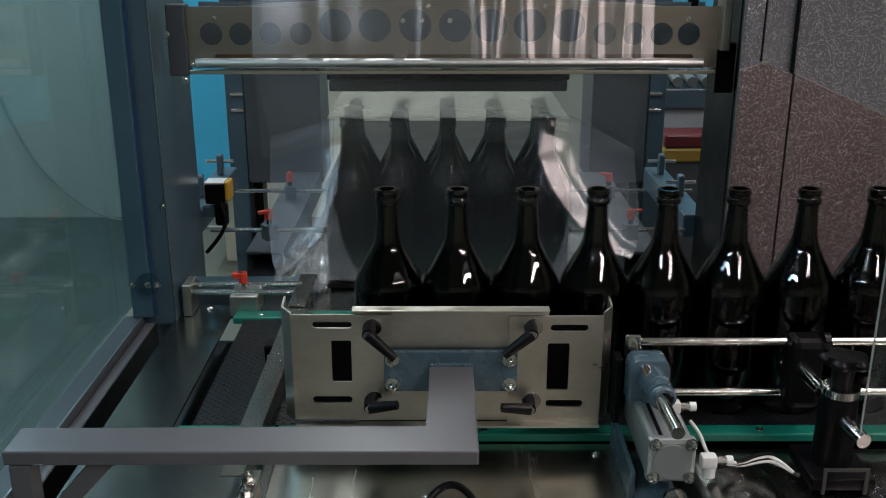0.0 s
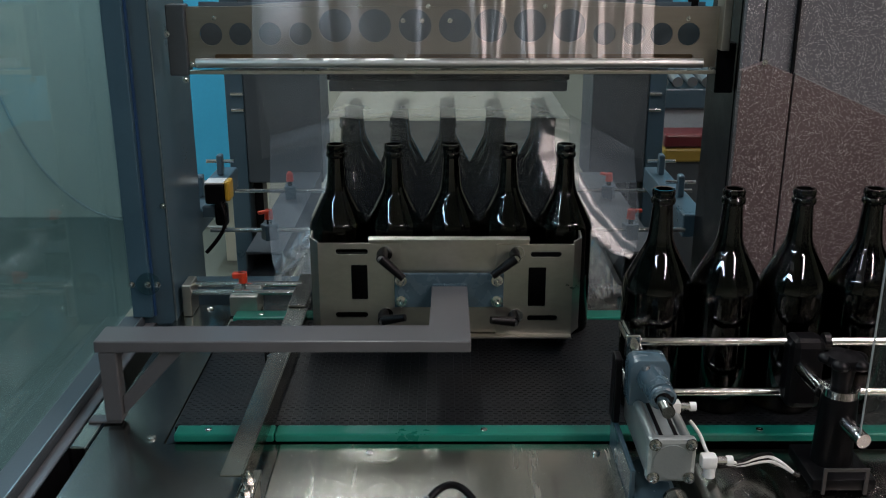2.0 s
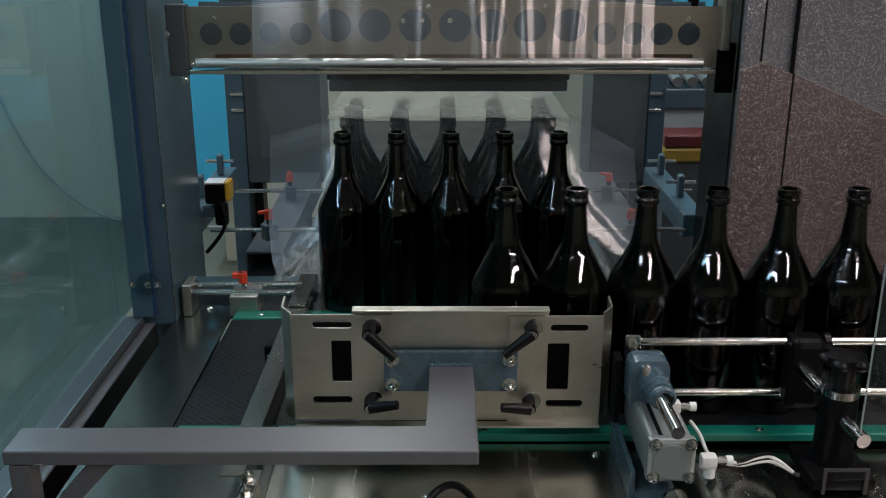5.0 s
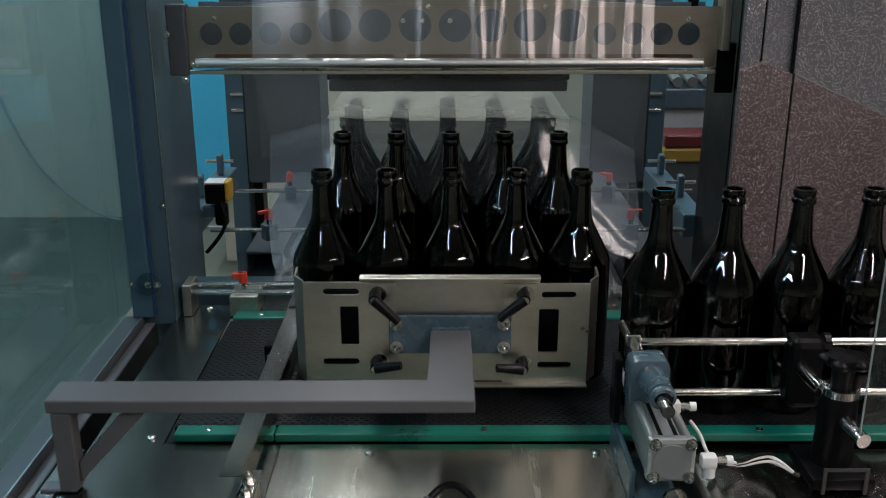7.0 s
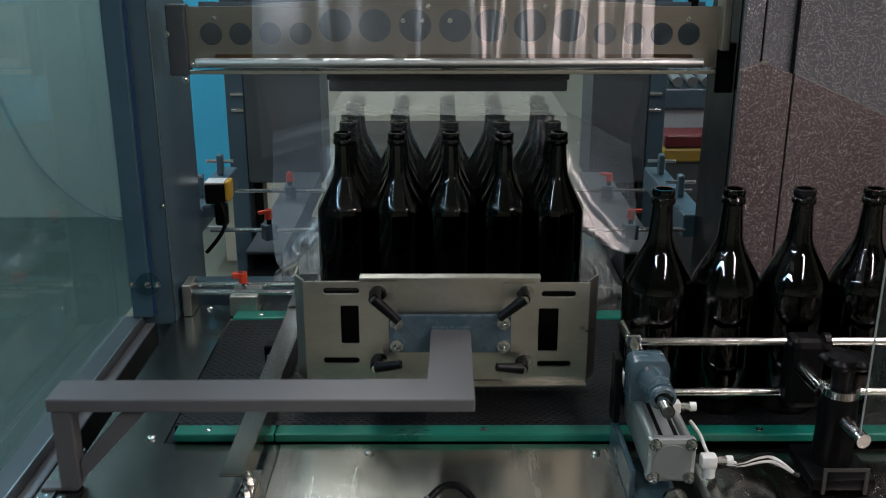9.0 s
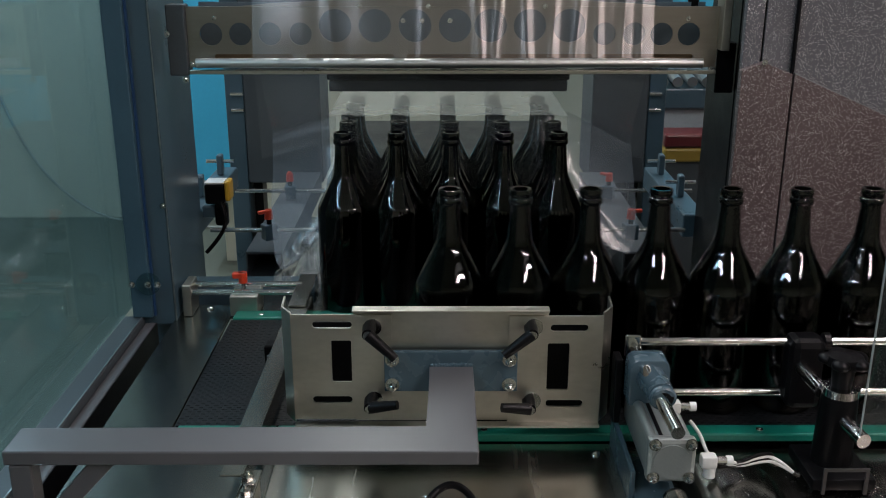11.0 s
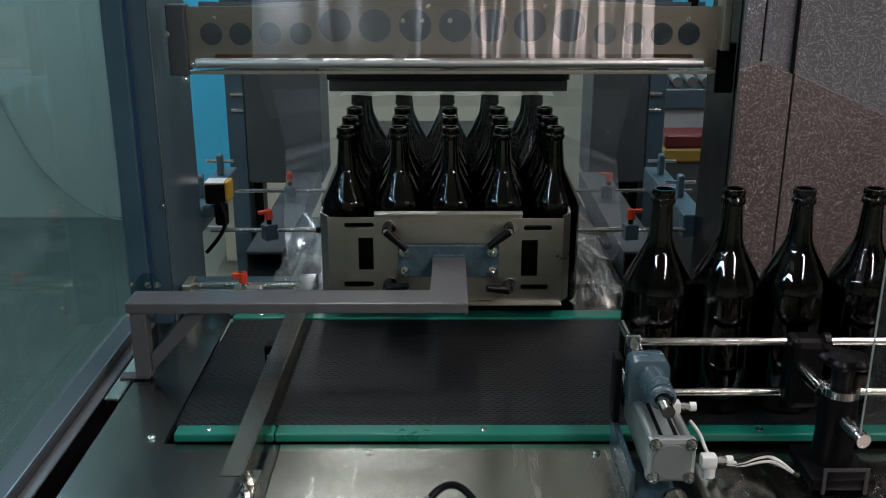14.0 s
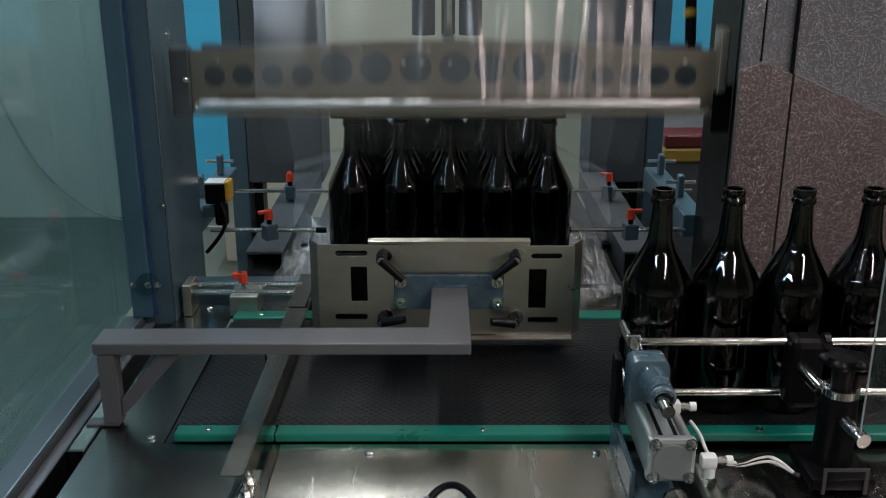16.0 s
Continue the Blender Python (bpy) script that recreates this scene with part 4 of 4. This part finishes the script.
def pack_shape(u, v):
    x, y = -0.198 + 0.42 * u, 0.285 * v
    return (x, y, 0.0015 * math.sin(4.72 * 2 * math.pi * u) + crease(x, y, 3.0, 0.0015))


film_pack = film_piece("pack_film", "clear plastic film lying over the tops of the wrapped bottles", pack_shape, 40, 16, FILM_PACK)
film_flap = film_piece("film_flap", "clear plastic film led from the roller to under the presser", flap_shape, 44, 10, FILM_FLAP)
film_back = film_piece("film_sheet", "clear creased plastic film sheet pushed by the bottles", back_shape, 220, 140)
for u0, u1, top0, top1, side in ((0.0, 0.185, 0.35, 0.25, "left"), (0.81, 1.0, 0.23, 0.42, "right")):
    b = B()
    nu, nv = 30, 50
    g = []
    for j in range(nv + 1):
        row = []
        for i in range(nu + 1):
            u = u0 + (u1 - u0) * i / nu
            t0 = top0 + (top1 - top0) * i / nu
            v = t0 + (0.99 - t0) * j / nv
            p = back_shape(u, v)
            row.append(b.verts.new((p[0], p[1] - 0.003, p[2])))
        g.append(row)
    for j in range(nv):
        for i in range(nu):
            b.faces.new((g[j][i], g[j][i + 1], g[j + 1][i + 1], g[j + 1][i]))
    part("side_fold", b, FILM_FOLD, film_back, "hazy doubled film fold", True)
for x0, x1, y0, y1 in ((-0.30, -0.20, 1.60, 1.95), (0.24, 0.315, 1.56, 1.90)):
    b = B()
    n = 44

    def rumple(i, j):
        p = Vector((i * 0.06 + x0 * 9, j * 0.045, 2))
        fold = (1 - min(1.0, abs(noise.noise(p)) * 2.6)) ** 2 + 0.45 * (1 - min(1.0, abs(noise.noise(p * 2.3)) * 2.6)) ** 2
        return 0.003 + 0.014 * fold

    g = [[b.verts.new((x0 + (x1 - x0) * i / n, y0 + (y1 - y0) * j / n, rumple(i, j))) for i in range(n + 1)] for j in range(n + 1)]
    for j in range(n):
        for i in range(n):
            b.faces.new((g[j][i], g[j][i + 1], g[j + 1][i + 1], g[j + 1][i]))
    tagged(part("film_scrap", b, FILM_LOW, None, "", True), "crumpled clear film lying on the rear belt", "film")

# ---- bottles ----
PROFILE = [(0.0001, 0.006), (0.030, 0.004), (0.040, 0.0), (0.0435, 0.002), (0.045, 0.008), (0.045, 0.080), (0.045, 0.1660), (0.04485, 0.1695), (0.0444, 0.1730), (0.0436, 0.1764), (0.0425, 0.1797), (0.0410, 0.1830), (0.0393, 0.1864), (0.0305, 0.2038), (0.0245, 0.2155), (0.0203, 0.2238), (0.0186, 0.2278), (0.0173, 0.2318), (0.0164, 0.2360), (0.0157, 0.2405), (0.0134, 0.268), (0.0127, 0.2795), (0.0150, 0.2812), (0.0156, 0.2835), (0.0156, 0.2855), (0.0150, 0.2880), (0.0134, 0.2895), (0.0143, 0.2912), (0.0147, 0.2940), (0.0146, 0.2975), (0.0135, 0.30), (0.0102, 0.2998)]
INNER = [(0.0100, 0.296), (0.0108, 0.245), (0.0160, 0.222), (0.0280, 0.197), (0.0385, 0.172), (0.0415, 0.155), (0.0415, 0.014), (0.03, 0.012), (0.0001, 0.022)]
b = B()
lathe(b, PROFILE + INNER, 40)
bottle0 = part("wine_bottle", b, BOTTLE, None, "", True)
tagged(bottle0, "empty dark green glass wine bottle without a label", "bottle", "wine bottles")
LANE_Y, PITCH, FIRST = 1.1965, 0.09, -0.166
bottles = [bottle0] + [copy_thing(bottle0, Matrix()) for _ in range(20)]
wrapped = [copy_thing(bottle0, pose(0.012 + PITCH * (i - 2) * 0.985, 1.705 + 0.09 * j, -0.004)) for j in range(3) for i in range(5)]


# ---- what moves ----
PUSH = [(0, 1.073), (0.85, 1.073), (0.95, 1.094), (1.0, 1.1085), (1.5, 1.2197), (2, 1.3474), (2.3, 1.430), (2.36, 1.437), (2.42, 1.424), (2.5, 1.4005), (3, 1.2609), (3.5, 1.1332), (3.7, 1.089), (3.85, 1.073),
        (6.55, 1.073), (6.7, 1.107), (7, 1.1837), (7.5, 1.2942), (8, 1.4124), (8.08, 1.432), (8.12, 1.436), (8.18, 1.424), (8.5, 1.3222), (9, 1.1865), (9.2, 1.1277), (9.4, 1.088), (9.55, 1.073),
        (12.25, 1.073), (12.35, 1.090), (12.5, 1.1277), (13, 1.248), (13.5, 1.3585), (14, 1.4789), (14.4, 1.572), (14.5, 1.585), (15.05, 1.585), (15.15, 1.570), (15.5, 1.466), (16, 1.34)]
FEED = [(0, 0.0), (0.50, 0.0965), (3.94, 0.0965), (6.32, 0.5465), (9.58, 0.5465), (11.92, 0.9965), (16, 0.9965)]
PIN = [(0, -0.045), (0.55, -0.045), (0.75, 0.0), (3.88, 0.0), (4.0, -0.045), (6.38, -0.045), (6.5, 0.0), (9.48, 0.0), (9.6, -0.045), (11.95, -0.045), (12.1, 0.0), (16, 0.0)]
PRESS = [(0, 0.3464), (14.52, 0.3464), (14.78, 0.2995), (16, 0.2995)]
SEAL = [(0, 0.0), (15.84, 0.0), (15.9, -0.008), (16, -0.066)]
RUN = [(0, 0.0), (0.6, 0.114), (2.5, 0.114), (6.35, 0.85), (8.2, 0.85), (12.0, 1.57), (13.9, 1.57), (16, 1.97)]
RUN_KEYS = sorted({0, 0.5, 0.6, 2.5, 2.6, 6.25, 6.35, 8.2, 8.3, 11.9, 12.0, 13.9, 14.0, 16} | {k * 0.5 for k in range(33)})
CONTACT = 0.112
STEPS = [k / 10 for k in range(161)]


def at(rows, t):
    return float(np.interp(t, [r[0] for r in rows], [r[1] for r in rows]))


def keyed(ob, places):
    """Key ob at (time, pose), leaving out the times at which it rests."""
    rows = [r for k, r in enumerate(places) if k in (0, len(places) - 1) or (r[1].translation - places[k - 1][1].translation).length > 1e-6 or (r[1].translation - places[k + 1][1].translation).length > 1e-6 or abs(r[1].to_quaternion().dot(places[k - 1][1].to_quaternion())) < 0.9999999 or abs(r[1].to_quaternion().dot(places[k + 1][1].to_quaternion())) < 0.9999999]
    walk(ob, rows)


def motions():
    keyed(pusher, [(t, pose(0, at(PUSH, t), 0)) for t in sorted(set(STEPS) | {2.36, 8.12})])
    keyed(pin, [(t, pose(0, at(PIN, t), 0)) for t in STEPS])
    keyed(press, [(t, pose(0, 0, at(PRESS, t))) for t in STEPS])
    keyed(seal, [(t, pose(0, 0, at(SEAL, t))) for t in STEPS])
    keyed(film_top, [(t, pose(0, 1.612, 0.6955 + at(SEAL, t), -15)) for t in STEPS])
    # each row of five is pushed by the plate, or by the row behind it
    rows_y = {0: [], 1: [], 2: []}
    y = [LANE_Y, LANE_Y, LANE_Y]
    for k in range(0, 1601):
        t = k / 100
        live = 0 if t < 5 else 1 if t < 10.5 else 2
        y[live] = max(y[live], at(PUSH, t) + CONTACT)
        for r in range(live - 1, -1, -1):
            y[r] = max(y[r], y[r + 1] + PITCH)
        if k % 10 == 0:
            for r in range(3):
                rows_y[r].append(y[r])
    for i, ob in enumerate(bottles):
        r = i // 5
        places = []
        for k, t in enumerate(STEPS):
            stop_x = FIRST + (i % 5) * PITCH if r < 3 else -9
            x = max(FIRST + 0.0965 + PITCH * i - at(FEED, t), stop_x)
            if r < 3 and rows_y[r][k] > LANE_Y:
                x = stop_x + (0.002 - stop_x * 0.03) * min(1, (rows_y[r][k] - LANE_Y) / 0.4)
            places.append((t, pose(x, rows_y[r][k] if r < 3 else LANE_Y, 0)))
        keyed(ob, places)
    # the finished pack is pushed back by the new one and drawn on by the rear belt
    carried_off = [(0, 0), (13.3, 0), (14.4, 0.12), (16, 0.12)]
    shift = [max(0.0, rows_y[0][k] + 0.093 - 1.705) + at(carried_off, t) for k, t in enumerate(STEPS)]
    for ob in wrapped:
        x, yy, z = ob.location
        keyed(ob, [(t, pose(x, yy + shift[k], z)) for k, t in enumerate(STEPS)])
    keyed(film_pack, [(t, pose(0, 1.662 + shift[k], 0.3005)) for k, t in enumerate(STEPS)])
    lift = [(0, 0.402), (13.2, 0.402), (14.3, 0.318), (14.52, 0.318), (14.78, 0.296), (16, 0.296)]
    keyed(film_back, [(t, pose(0, max(1.6565, rows_y[0][k] + 0.0465), at(lift, t))) for k, t in enumerate(STEPS)])
    tip = [(0, 12.0), (13.2, 12.0), (14.2, 60.0), (14.52, 60.0), (14.78, 44.0), (16, 44.0)]
    keyed(film_flap, [(t, pose(0, 1.566, 0.404 + at(SEAL, t), at(tip, t))) for t in STEPS])
    # the belt runs, but for the times at which a row is pushed off it
    for k, ob in enumerate(links):
        rows = []
        for t in RUN_KEYS:
            x = -0.325 + 0.0127 * k - at(RUN, t)
            over = -0.348 - x
            place = pose(x, 0, 0) if over <= 0 else pose(-0.348 + min(over, 0.02) * 0.2, 0, -min(over, 0.03)) if over < 0.03 else pose(-0.344 + (over - 0.03), 0, -0.035)
            rows.append((t, place))
        walk(ob, [r for n, r in enumerate(rows) if n in (0, len(rows) - 1) or (r[1].translation - rows[n - 1][1].translation).length > 1e-6 or (r[1].translation - rows[n + 1][1].translation).length > 1e-6])


motions()
